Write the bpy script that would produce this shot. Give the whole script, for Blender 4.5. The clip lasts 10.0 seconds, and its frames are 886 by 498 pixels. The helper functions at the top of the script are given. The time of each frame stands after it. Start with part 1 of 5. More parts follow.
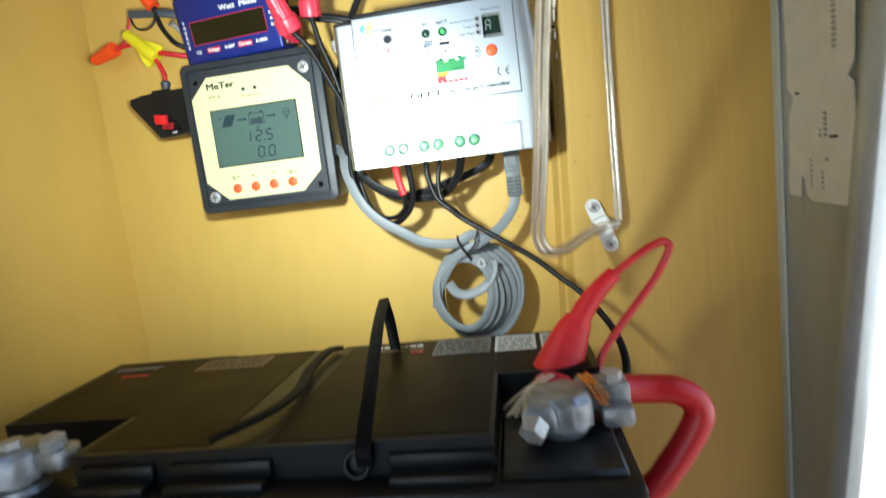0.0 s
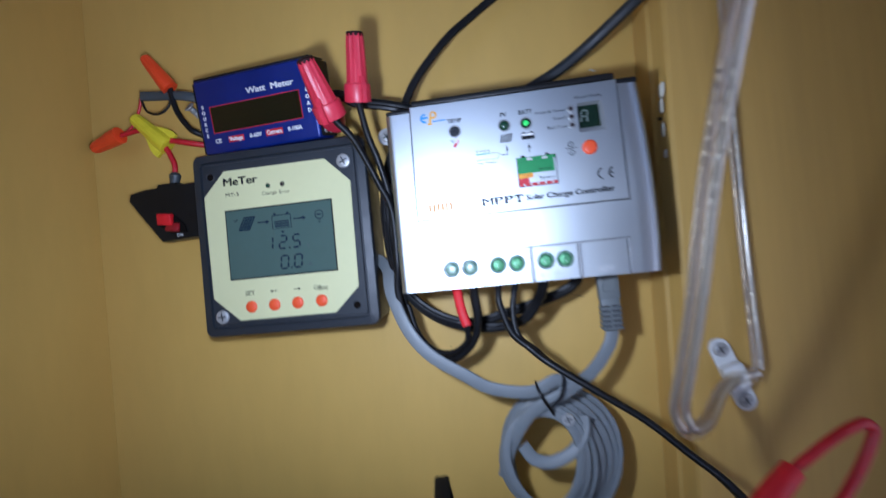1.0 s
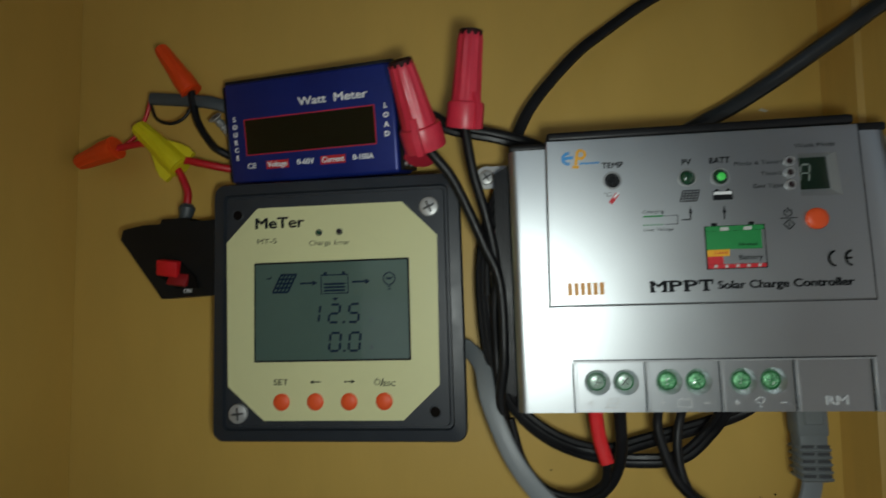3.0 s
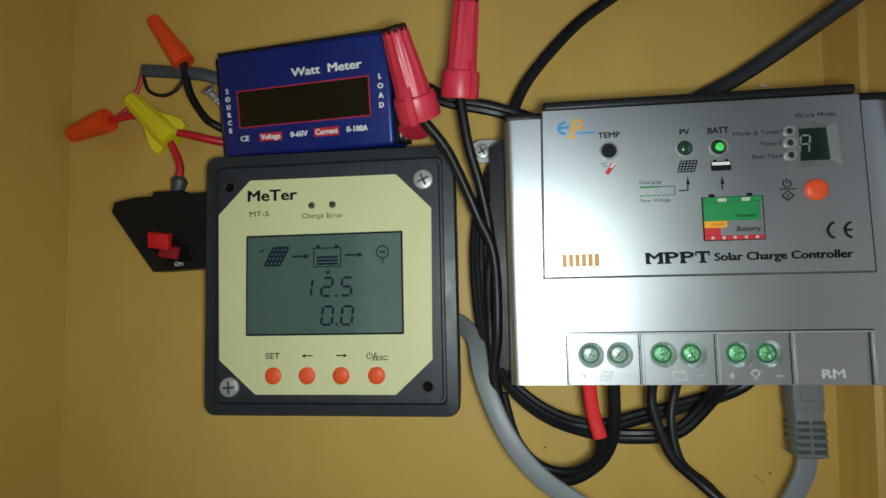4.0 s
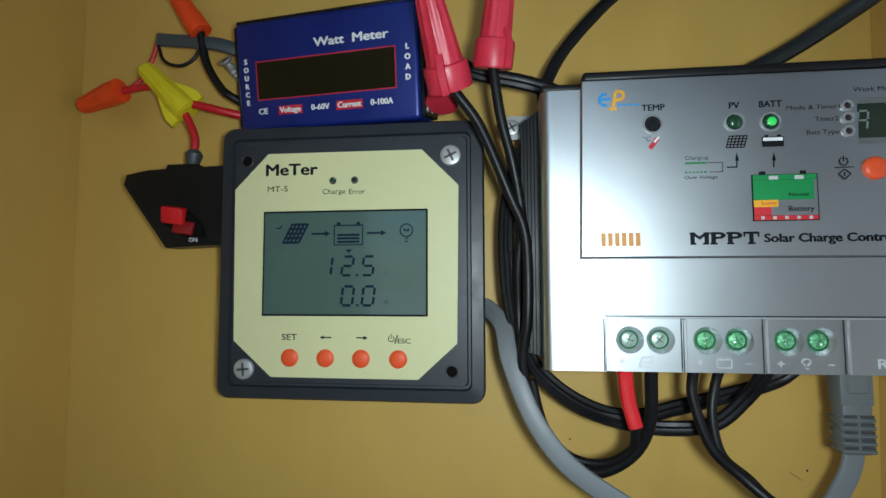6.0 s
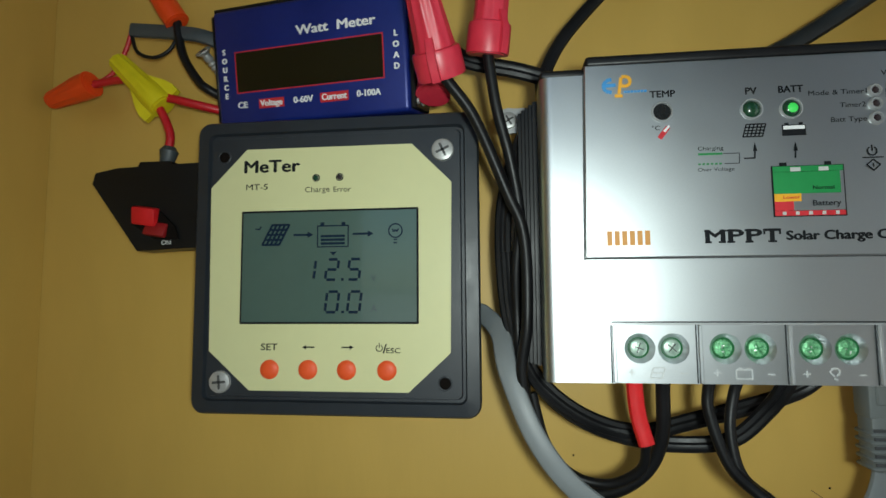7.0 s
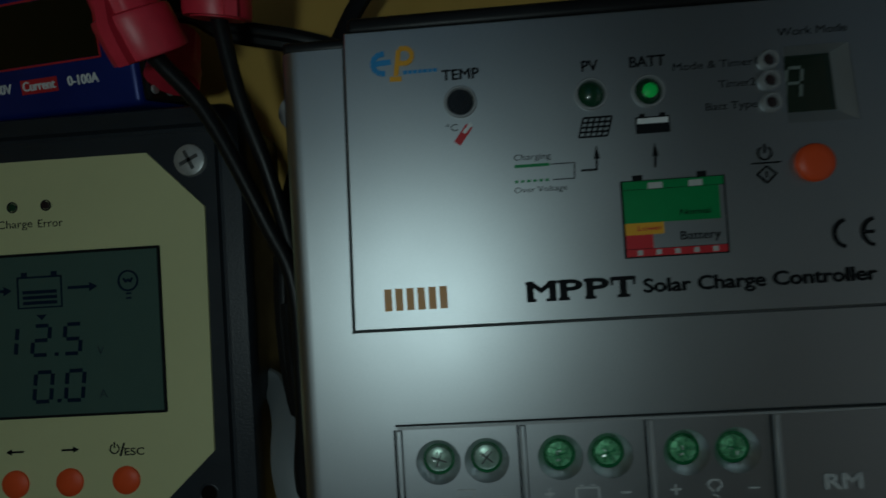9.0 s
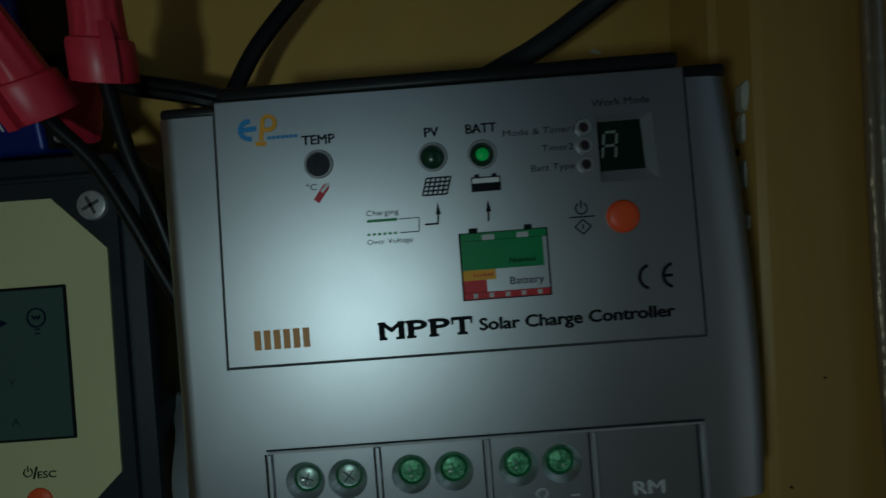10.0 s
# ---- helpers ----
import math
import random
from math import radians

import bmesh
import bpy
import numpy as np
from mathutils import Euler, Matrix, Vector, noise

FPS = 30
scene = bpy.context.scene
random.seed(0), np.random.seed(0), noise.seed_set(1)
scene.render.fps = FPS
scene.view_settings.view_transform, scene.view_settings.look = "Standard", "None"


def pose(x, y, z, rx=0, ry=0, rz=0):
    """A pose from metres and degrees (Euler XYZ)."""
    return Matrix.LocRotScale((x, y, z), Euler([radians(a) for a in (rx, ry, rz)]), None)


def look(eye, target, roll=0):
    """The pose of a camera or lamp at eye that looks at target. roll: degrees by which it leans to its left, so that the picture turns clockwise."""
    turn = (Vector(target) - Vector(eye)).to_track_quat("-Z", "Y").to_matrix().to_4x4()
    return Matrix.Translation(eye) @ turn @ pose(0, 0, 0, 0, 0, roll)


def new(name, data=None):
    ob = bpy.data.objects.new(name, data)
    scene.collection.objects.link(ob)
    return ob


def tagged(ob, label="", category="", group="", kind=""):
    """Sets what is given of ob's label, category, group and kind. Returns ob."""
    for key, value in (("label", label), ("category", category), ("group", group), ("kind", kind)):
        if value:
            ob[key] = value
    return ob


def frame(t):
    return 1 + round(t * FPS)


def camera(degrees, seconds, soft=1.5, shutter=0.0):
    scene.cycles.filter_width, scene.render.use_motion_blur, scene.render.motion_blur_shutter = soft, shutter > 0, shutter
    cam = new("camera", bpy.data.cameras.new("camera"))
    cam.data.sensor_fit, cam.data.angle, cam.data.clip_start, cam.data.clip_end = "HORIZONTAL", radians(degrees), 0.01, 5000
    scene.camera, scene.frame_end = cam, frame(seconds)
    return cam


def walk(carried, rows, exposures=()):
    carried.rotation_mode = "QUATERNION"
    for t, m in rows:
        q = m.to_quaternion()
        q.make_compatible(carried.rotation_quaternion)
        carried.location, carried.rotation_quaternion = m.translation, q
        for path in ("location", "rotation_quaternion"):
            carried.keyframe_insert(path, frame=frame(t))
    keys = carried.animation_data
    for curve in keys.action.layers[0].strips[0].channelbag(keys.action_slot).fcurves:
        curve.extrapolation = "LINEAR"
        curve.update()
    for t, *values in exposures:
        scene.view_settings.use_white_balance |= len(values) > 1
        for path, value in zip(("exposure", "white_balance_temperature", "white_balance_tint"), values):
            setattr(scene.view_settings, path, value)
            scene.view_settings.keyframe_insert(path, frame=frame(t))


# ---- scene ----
cam = camera(80.96, 10.0, soft=1.5, shutter=0.5)
PATH = [
    (0, (0.0715, -0.4118, 0.3508), (-0.0727, 0.5703, 0.2290), -6.95),
    (0.5, (0.0537, -0.3708, 0.3654), (-0.0892, 0.6183, 0.3284), -6.20),
    (1, (0.0279, -0.3285, 0.3821), (-0.1201, 0.6601, 0.4094), -5.60),
    (1.5, (-0.0084, -0.2724, 0.4065), (-0.1193, 0.7199, 0.4603), -5.41),
    (2, (-0.0147, -0.2445, 0.4134), (-0.0920, 0.7509, 0.4709), -5.36),
    (2.5, (-0.0216, -0.2416, 0.4157), (-0.1201, 0.7505, 0.4937), -3.56),
    (3, (-0.0404, -0.2503, 0.4113), (-0.1544, 0.7395, 0.4971), -1.77),
    (3.2, (-0.0472, -0.2506, 0.4035), (-0.1630, 0.7390, 0.4880), -1.45),
    (4.3, (-0.0363, -0.2457, 0.4028), (-0.1501, 0.7452, 0.4741), -1.18),
    (4.5, (-0.0389, -0.2462, 0.3974), (-0.1455, 0.7455, 0.4703), -1.42),
    (5, (-0.0415, -0.2518, 0.3973), (-0.1551, 0.7393, 0.4669), -1.07),
    (5.5, (-0.0515, -0.2477, 0.3974), (-0.1747, 0.7425, 0.4620), -0.63),
    (6, (-0.0493, -0.2374, 0.3965), (-0.1696, 0.7529, 0.4657), -0.14),
    (6.2, (-0.0496, -0.2329, 0.3920), (-0.1683, 0.7558, 0.4834), 0.15),
    (7.3, (-0.0483, -0.2134, 0.4015), (-0.1547, 0.7787, 0.4685), -1.13),
    (7.5, (-0.0421, -0.2035, 0.4091), (-0.1349, 0.7911, 0.4568), -1.67),
    (8, (-0.0225, -0.1640, 0.4142), (-0.0855, 0.8334, 0.4510), -2.68),
    (8.2, (-0.0141, -0.1590, 0.4179), (-0.0810, 0.8382, 0.4516), -3.14),
    (8.5, (-0.0094, -0.1565, 0.4179), (-0.0678, 0.8415, 0.4411), -3.54),
    (9, (0.0001, -0.1631, 0.4189), (-0.0528, 0.8353, 0.4391), -3.54),
    (9.5, (0.0157, -0.1682, 0.4238), (-0.0158, 0.8311, 0.4415), -3.72),
    (10, (0.0282, -0.1765, 0.4290), (0.0131, 0.8234, 0.4282), -4.41),
]
EXPOSURES = [
    (0.0, 1.50, 6400, 8), (0.5, 0.85, 6000, 14), (1.0, 0.25, 5200, 26), (1.5, -0.05, 5100, 30), (2.0, -1.05, 6900, 10), (2.5, -1.45, 7400, 9),
    (3.0, -0.85, 6900, 10), (3.4, -0.33, 6800, 9), (6.0, -0.08, 6100, 9), (7.5, -0.25, 7100, 3), (8.0, -0.85, 7200, 1), (8.5, -2.3, 7000, -2),
    (9.0, -2.9, 6000, -5), (9.5, -2.9, 5800, -6), (10.0, -2.85, 5800, -6),
]
walk(cam, [(t, look(eye, target, roll)) for t, eye, target, roll in PATH], EXPOSURES)

# ---- world and light ----
world = bpy.data.worlds.new("world")
scene.world = world
world.use_nodes = True
_wn = world.node_tree
_sky = _wn.nodes.new("ShaderNodeTexSky")
_sky.sky_type, _sky.sun_disc = "NISHITA", False
_sky.sun_elevation, _sky.sun_rotation = radians(42), radians(27)
_wn.links.new(_sky.outputs[0], _wn.nodes["Background"].inputs[0])
_wn.nodes["Background"].inputs[1].default_value = 0.15

_lamp = bpy.data.lights.new("phone_torch", "SPOT")
_lamp.spot_size, _lamp.spot_blend = radians(135), 1.0
_lamp.energy, _lamp.shadow_soft_size, _lamp.color = 1.55, 0.009, (0.88, 1.0, 1.0)
torch = new("phone_torch", _lamp)
torch.matrix_world = look((-0.028, -0.250, 0.396), (-0.055, 0.0, 0.392))

_sun = bpy.data.lights.new("sun", "SUN")
_sun.energy, _sun.angle, _sun.color = 5.0, radians(0.6), (1.0, 0.95, 0.88)
sun = new("sun", _sun)
sun.matrix_world = look((3.0, 6.0, 6.0), (0.0, 0.0, 0.0))

# ---- materials ----
def material(name, color, rough=0.5, metal=0.0, spread=0.12, scale=60.0, bump=0.0, bump_scale=400.0, stretch=(1, 1, 1), tint=None, gloss_var=0.08, coat=0.0, specular=0.5):
    m = bpy.data.materials.new(name)
    m.use_nodes = True
    nt = m.node_tree
    b = nt.nodes["Principled BSDF"]
    b.inputs["Metallic"].default_value = metal
    b.inputs["Coat Weight"].default_value = coat
    b.inputs["Specular IOR Level"].default_value = specular
    geo = nt.nodes.new("ShaderNodeNewGeometry")
    mp = nt.nodes.new("ShaderNodeMapping")
    mp.inputs["Scale"].default_value = stretch
    nt.links.new(geo.outputs["Position"], mp.inputs["Vector"])
    n1 = nt.nodes.new("ShaderNodeTexNoise")
    n1.inputs["Scale"].default_value, n1.inputs["Detail"].default_value = scale, 6
    n2 = nt.nodes.new("ShaderNodeTexNoise")
    n2.inputs["Scale"].default_value, n2.inputs["Detail"].default_value = scale * 9, 3
    nt.links.new(mp.outputs[0], n1.inputs["Vector"])
    nt.links.new(mp.outputs[0], n2.inputs["Vector"])
    mixn = nt.nodes.new("ShaderNodeMath")
    mixn.operation = "MULTIPLY_ADD"
    mixn.inputs[1].default_value = 0.35
    nt.links.new(n2.outputs[0], mixn.inputs[0])
    nt.links.new(n1.outputs[0], mixn.inputs[2])
    rng = nt.nodes.new("ShaderNodeMapRange")
    rng.inputs[1].default_value, rng.inputs[2].default_value = 0.4, 0.95
    nt.links.new(mixn.outputs[0], rng.inputs[0])
    mix = nt.nodes.new("ShaderNodeMix")
    mix.data_type = "RGBA"
    lo = tint or tuple(c * (1 - spread) for c in color)
    hi = tuple(min(1.0, c * (1 + spread)) for c in color)
    mix.inputs[6].default_value, mix.inputs[7].default_value = (*lo, 1), (*hi, 1)
    nt.links.new(rng.outputs[0], mix.inputs[0])
    nt.links.new(mix.outputs[2], b.inputs["Base Color"])
    rr = nt.nodes.new("ShaderNodeMapRange")
    rr.inputs[3].default_value, rr.inputs[4].default_value = max(0.02, rough - gloss_var), min(1, rough + gloss_var)
    nt.links.new(rng.outputs[0], rr.inputs[0])
    nt.links.new(rr.outputs[0], b.inputs["Roughness"])
    if bump:
        bn = nt.nodes.new("ShaderNodeTexNoise")
        bn.inputs["Scale"].default_value, bn.inputs["Detail"].default_value = bump_scale, 4
        nt.links.new(mp.outputs[0], bn.inputs["Vector"])
        bp = nt.nodes.new("ShaderNodeBump")
        bp.inputs["Strength"].default_value, bp.inputs["Distance"].default_value = bump, 0.0006
        nt.links.new(bn.outputs[0], bp.inputs["Height"])
        nt.links.new(bp.outputs[0], b.inputs["Normal"])
    return m


def glow(name, color, strength):
    m = bpy.data.materials.new(name)
    m.use_nodes = True
    b = m.node_tree.nodes["Principled BSDF"]
    b.inputs["Base Color"].default_value = (*color, 1)
    b.inputs["Emission Color"].default_value = (*color, 1)
    b.inputs["Emission Strength"].default_value = strength
    return m


def clear_plastic(name, color):
    """A thin clear jacket: mostly see-through, with a faint milky body and a gloss."""
    m = bpy.data.materials.new(name)
    m.use_nodes = True
    nt = m.node_tree
    nt.nodes.remove(nt.nodes["Principled BSDF"])
    see = nt.nodes.new("ShaderNodeBsdfTransparent")
    see.inputs[0].default_value = (*color, 1)
    milk = nt.nodes.new("ShaderNodeBsdfDiffuse")
    milk.inputs[0].default_value = (0.75, 0.72, 0.66, 1)
    shine = nt.nodes.new("ShaderNodeBsdfAnisotropic")
    shine.inputs["Roughness"].default_value = 0.22
    body, coat = nt.nodes.new("ShaderNodeMixShader"), nt.nodes.new("ShaderNodeMixShader")
    body.inputs[0].default_value, coat.inputs[0].default_value = 0.14, 0.10
    nt.links.new(see.outputs[0], body.inputs[1])
    nt.links.new(milk.outputs[0], body.inputs[2])
    nt.links.new(body.outputs[0], coat.inputs[1])
    nt.links.new(shine.outputs[0], coat.inputs[2])
    nt.links.new(coat.outputs[0], nt.nodes["Material Output"].inputs[0])
    return m


def stranded(name, color):
    """Bright metal with the slanting ridges of twisted strands."""
    m = bpy.data.materials.new(name)
    m.use_nodes = True
    nt = m.node_tree
    p = nt.nodes["Principled BSDF"]
    p.inputs["Base Color"].default_value = (*color, 1)
    p.inputs["Metallic"].default_value, p.inputs["Roughness"].default_value = 0.75, 0.34
    geo, wave, bump = (nt.nodes.new("ShaderNode" + k) for k in ("NewGeometry", "TexWave", "Bump"))
    wave.bands_direction = "Z"
    wave.inputs["Scale"].default_value, wave.inputs["Distortion"].default_value, wave.inputs["Detail Scale"].default_value = 38, 14.0, 2.0
    bump.inputs["Strength"].default_value, bump.inputs["Distance"].default_value = 0.22, 0.001
    nt.links.new(geo.outputs["Position"], wave.inputs["Vector"])
    nt.links.new(wave.outputs[1], bump.inputs["Height"])
    nt.links.new(bump.outputs[0], p.inputs["Normal"])
    return m


def silver_paint(name):
    """Metallic paint: a tight sheen of fine flakes over a grey ground."""
    m = bpy.data.materials.new(name)
    m.use_nodes = True
    nt = m.node_tree
    nt.nodes.remove(nt.nodes["Principled BSDF"])
    out = nt.nodes["Material Output"]
    geo = nt.nodes.new("ShaderNodeNewGeometry")
    flake = nt.nodes.new("ShaderNodeTexNoise")
    flake.inputs["Scale"].default_value, flake.inputs["Detail"].default_value = 4200, 3
    wear_and_glint = nt.nodes.new("ShaderNodeTexNoise")
    wear_and_glint.inputs["Scale"].default_value, wear_and_glint.inputs["Detail"].default_value = 45, 5
    for n in (flake, wear_and_glint):
        nt.links.new(geo.outputs["Position"], n.inputs["Vector"])
    bump = nt.nodes.new("ShaderNodeBump")
    bump.inputs["Strength"].default_value, bump.inputs["Distance"].default_value = 0.06, 0.0003
    nt.links.new(flake.outputs[0], bump.inputs["Height"])
    rough = nt.nodes.new("ShaderNodeMapRange")
    rough.inputs[3].default_value, rough.inputs[4].default_value = 0.40, 0.46
    nt.links.new(wear_and_glint.outputs[0], rough.inputs[0])
    tone = nt.nodes.new("ShaderNodeMix")
    tone.data_type = "RGBA"
    tone.inputs[6].default_value, tone.inputs[7].default_value = (0.58, 0.61, 0.63, 1), (0.69, 0.72, 0.74, 1)
    nt.links.new(flake.outputs[0], tone.inputs[0])
    lobes = []
    for extra in (-0.05, 0.07):
        gloss = nt.nodes.new("ShaderNodeBsdfAnisotropic")
        gloss.distribution = "BECKMANN"
        add = nt.nodes.new("ShaderNodeMath")
        add.inputs[1].default_value = extra
        nt.links.new(rough.outputs[0], add.inputs[0])
        nt.links.new(add.outputs[0], gloss.inputs["Roughness"])
        nt.links.new(tone.outputs[2], gloss.inputs["Color"])
        nt.links.new(bump.outputs[0], gloss.inputs["Normal"])
        lobes.append(gloss)
    sheen = nt.nodes.new("ShaderNodeMixShader")
    sheen.inputs[0].default_value = 0.55
    for k, gloss in enumerate(lobes):
        nt.links.new(gloss.outputs[0], sheen.inputs[1 + k])
    matt = nt.nodes.new("ShaderNodeBsdfDiffuse")
    matt.inputs["Color"].default_value = (0.13, 0.142, 0.152, 1)
    mix = nt.nodes.new("ShaderNodeMixShader")
    mix.inputs[0].default_value = 0.76
    nt.links.new(matt.outputs[0], mix.inputs[1])
    nt.links.new(sheen.outputs[0], mix.inputs[2])
    nt.links.new(mix.outputs[0], out.inputs[0])
    return m


YELLOW = material("yellow_wall_paint", (0.62, 0.395, 0.090), 0.5, spread=0.10, scale=9, bump=0.25, bump_scale=160, stretch=(1, 1, 0.35))
YELLOW_STUD = material("yellow_painted_timber", (0.57, 0.355, 0.086), 0.42, spread=0.12, scale=30, bump=0.6, bump_scale=220, stretch=(1, 1, 0.06))
CHIP = material("chipped_primer", (0.62, 0.60, 0.48), 0.7, spread=0.2, scale=300)
SCRATCH = material("scratched_paint", (0.20, 0.11, 0.035), 0.6)
DARKHOLE = material("dark_knot", (0.008, 0.006, 0.005), 0.9, specular=0.05)
SILVER = silver_paint("silver_painted_plastic")
SILVER_EDGE = material("pale_silver_ridge", (0.42, 0.43, 0.44), 0.42, metal=0.45, spread=0.03)
# paler than the silver cover: caught light painted onto raised marks
LIT_RELIEF = material("bright_lit_relief", (0.52, 0.53, 0.53), 0.5, spread=0.15, scale=900)
GROOVE = material("panel_gap", (0.05, 0.052, 0.055), 0.7)
HEATSINK = material("black_heatsink", (0.009, 0.009, 0.010), 0.45, specular=0.3, spread=0.2)
BOX_GREY = material("dark_grey_box_plastic", (0.020, 0.0245, 0.031), 0.42, spread=0.1, scale=120, bump=0.12, bump_scale=1800)
CREAM = material("cream_label", (0.66, 0.65, 0.35), 0.48, spread=0.03, scale=30)
LCD = material("green_grey_lcd", (0.068, 0.118, 0.102), 0.16, spread=0.05, scale=20, coat=0.4)
LCD_INK = material("lcd_segment", (0.006, 0.016, 0.036), 0.5, specular=0.1)
LCD_FAINT = material("faint_lcd_segment", (0.022, 0.045, 0.055), 0.4)
LCD_OFF = material("unlit_black_lcd", (0.006, 0.007, 0.003), 0.2, coat=0.3)
INK = material("black_print", (0.012, 0.013, 0.015), 0.7, specular=0.08)
GREY_INK = material("grey_print", (0.030, 0.032, 0.034), 0.7, specular=0.08)
WHITE_INK = material("white_print", (0.80, 0.80, 0.80), 0.5)
RED_INK = material("red_print", (0.55, 0.02, 0.03), 0.5)
GREEN_INK = material("green_print", (0.01, 0.24, 0.06), 0.5)
YEL_INK = material("amber_print", (0.75, 0.36, 0.02), 0.5)
ORANGE_INK = material("orange_print", (0.62, 0.27, 0.05), 0.5)
BLUE_INK = material("blue_print", (0.04, 0.25, 0.55), 0.5)
BUTTON = material("orange_red_rubber", (0.84, 0.095, 0.02), 0.5, spread=0.05, bump=0.1)
BLUE = material("blue_anodised_case", (0.008, 0.022, 0.19), 0.36, metal=0.2, spread=0.12, scale=60, bump=0.05, bump_scale=900)
NUT_RED = material("red_plastic", (0.60, 0.030, 0.058), 0.40, spread=0.12, scale=200, bump=0.08)
NUT_TIP = material("dark_red_tip", (0.022, 0.006, 0.006), 0.6, specular=0.2, spread=0.2)
NUT_ORANGE = material("orange_plastic", (0.86, 0.070, 0.010), 0.42, spread=0.06, scale=150)
NUT_YELLOW = material("yellow_plastic", (0.72, 0.60, 0.015), 0.40, spread=0.08, scale=150)
BLACK_WIRE = material("black_wire_jacket", (0.007, 0.007, 0.008), 0.42, specular=0.32, spread=0.3, scale=90, bump=0.08, bump_scale=700)
RED_WIRE = material("red_wire_jacket", (0.52, 0.012, 0.018), 0.36, spread=0.12, scale=90, bump=0.08)
# the rocker's red with shade mixed into the colour
SHADED_RED = material("shaded_red_key", (0.26, 0.006, 0.008), 0.5, spread=0.1)
RED_SLEEVE = material("red_heatshrink", (0.62, 0.008, 0.012), 0.5, spread=0.12, scale=200, bump=0.2)
DARK_JACKET = material("dark_grey_cable_jacket", (0.015, 0.018, 0.020), 0.42, spread=0.15, scale=80, bump=0.06)
SLATE_WIRE = material("slate_flat_cable", (0.05, 0.06, 0.065), 0.5, spread=0.15)
GREY_CABLE = material("grey_cable_jacket", (0.180, 0.197, 0.205), 0.48, spread=0.06, scale=80, bump=0.08)
GREY_BOOT = material("grey_moulded_boot", (0.15, 0.165, 0.165), 0.5, spread=0.06)
ZINC = material("zinc_screw", (0.46, 0.46, 0.45), 0.42, metal=0.45, spread=0.2, scale=400)
TERM_SCREW = material("green_tinged_screw", (0.14, 0.40, 0.19), 0.28, metal=0.35, spread=0.45, scale=900, bump=0.5, bump_scale=1500)
STEEL_SCREW = material("steel_terminal_screw", (0.36, 0.48, 0.40), 0.34, metal=0.5, spread=0.35, scale=700)
# dark tone of screw slots, also of the shadows painted at the sticker's tears
SLOT_AND_SHADE = material("slot_and_tear_shade", (0.10, 0.10, 0.10), 0.6, metal=0.5)
# near-white metal for glints modelled on the screw heads
GLINT = material("bright_glint", (0.80, 0.82, 0.80), 0.3, metal=0.6, spread=0.2, scale=900)
GREEN_PLASTIC = material("green_terminal_plastic", (0.03, 0.21, 0.075), 0.40, spread=0.1)
WHITE_PLASTIC = material("white_plastic", (0.76, 0.76, 0.74), 0.45, spread=0.04)
CLEAR = clear_plastic("clear_cable_jacket", (0.93, 0.90, 0.82))
TINNED = stranded("tinned_strand", (0.78, 0.75, 0.68))
COPPER_CORE = stranded("dull_copper_strand", (0.66, 0.55, 0.43))
COPPER = material("bare_copper_strand", (0.92, 0.42, 0.17), 0.24, metal=0.95, spread=0.25, scale=500)
BATT_BLACK = material("black_battery_case", (0.005, 0.0053, 0.006), 0.38, specular=0.35, spread=0.25, scale=60, bump=0.12, bump_scale=900)
BATT_BROWN = material("brown_battery_label", (0.0125, 0.0070, 0.0032), 0.5, specular=0.12, spread=0.25, scale=26)
BATT_GREY = material("grey_label_print", (0.16, 0.15, 0.14), 0.5, spread=0.3, scale=300)
BATT_WHITE = material("white_label_print", (0.5, 0.5, 0.48), 0.5, spread=0.12, scale=200)
BATT_GOLD = material("tan_label_print", (0.13, 0.085, 0.045), 0.5, spread=0.2, scale=100)
STRAP = material("dull_black_strap", (0.004, 0.004, 0.0045), 0.6, specular=0.12, spread=0.2)
LEAD = material("dull_lead", (0.32, 0.335, 0.35), 0.45, metal=0.75, spread=0.45, scale=140, bump=0.8, bump_scale=240)
GALV = material("galvanised_steel", (0.42, 0.46, 0.47), 0.40, metal=0.55, spread=0.22, scale=26, bump=0.12, bump_scale=60, stretch=(1, 1, 0.25))
PALE_PRINT = material("faded_grey_print", (0.30, 0.30, 0.28), 0.7, spread=0.2, scale=200)
PAPER = material("white_paper_sticker", (0.66, 0.65, 0.58), 0.7, spread=0.10, scale=60, bump=0.3, bump_scale=90)
PALE_EDGE = material("pale_painted_edge", (0.55, 0.55, 0.47), 0.55, spread=0.1)
FLOOR = material("grey_cabinet_floor", (0.18, 0.165, 0.15), 0.7, spread=0.2, scale=30, bump=0.3)
# dull neutral tone for the added boards, so the silver reflects little
BLOCKER = material("dull_light_blocker", (0.15, 0.14, 0.12), 0.7, spread=0.15, scale=20)
LED_GREEN = glow("green_led", (0.05, 0.62, 0.10), 0.28)
LED_DARK = material("dark_green_led", (0.012, 0.05, 0.025), 0.2, coat=0.5)
LED_BLACK = material("dark_sensor_hole", (0.012, 0.013, 0.014), 0.3)
LED_RED = material("unlit_red_led", (0.030, 0.020, 0.022), 0.25)
DISPLAY = material("dark_display_window", (0.008, 0.022, 0.014), 0.15, coat=0.5)
SEGMENT = material("pale_display_segment", (0.19, 0.22, 0.20), 0.5)

# ---- mesh helpers ----
def mesh_of(name, bm, mat, smooth=False):
    me = bpy.data.meshes.new(name)
    bmesh.ops.recalc_face_normals(bm, faces=bm.faces)
    bm.to_mesh(me)
    bm.free()
    me.materials.append(mat)
    if smooth:
        me.shade_smooth()
        me.set_sharp_from_angle(angle=radians(40))
    return me


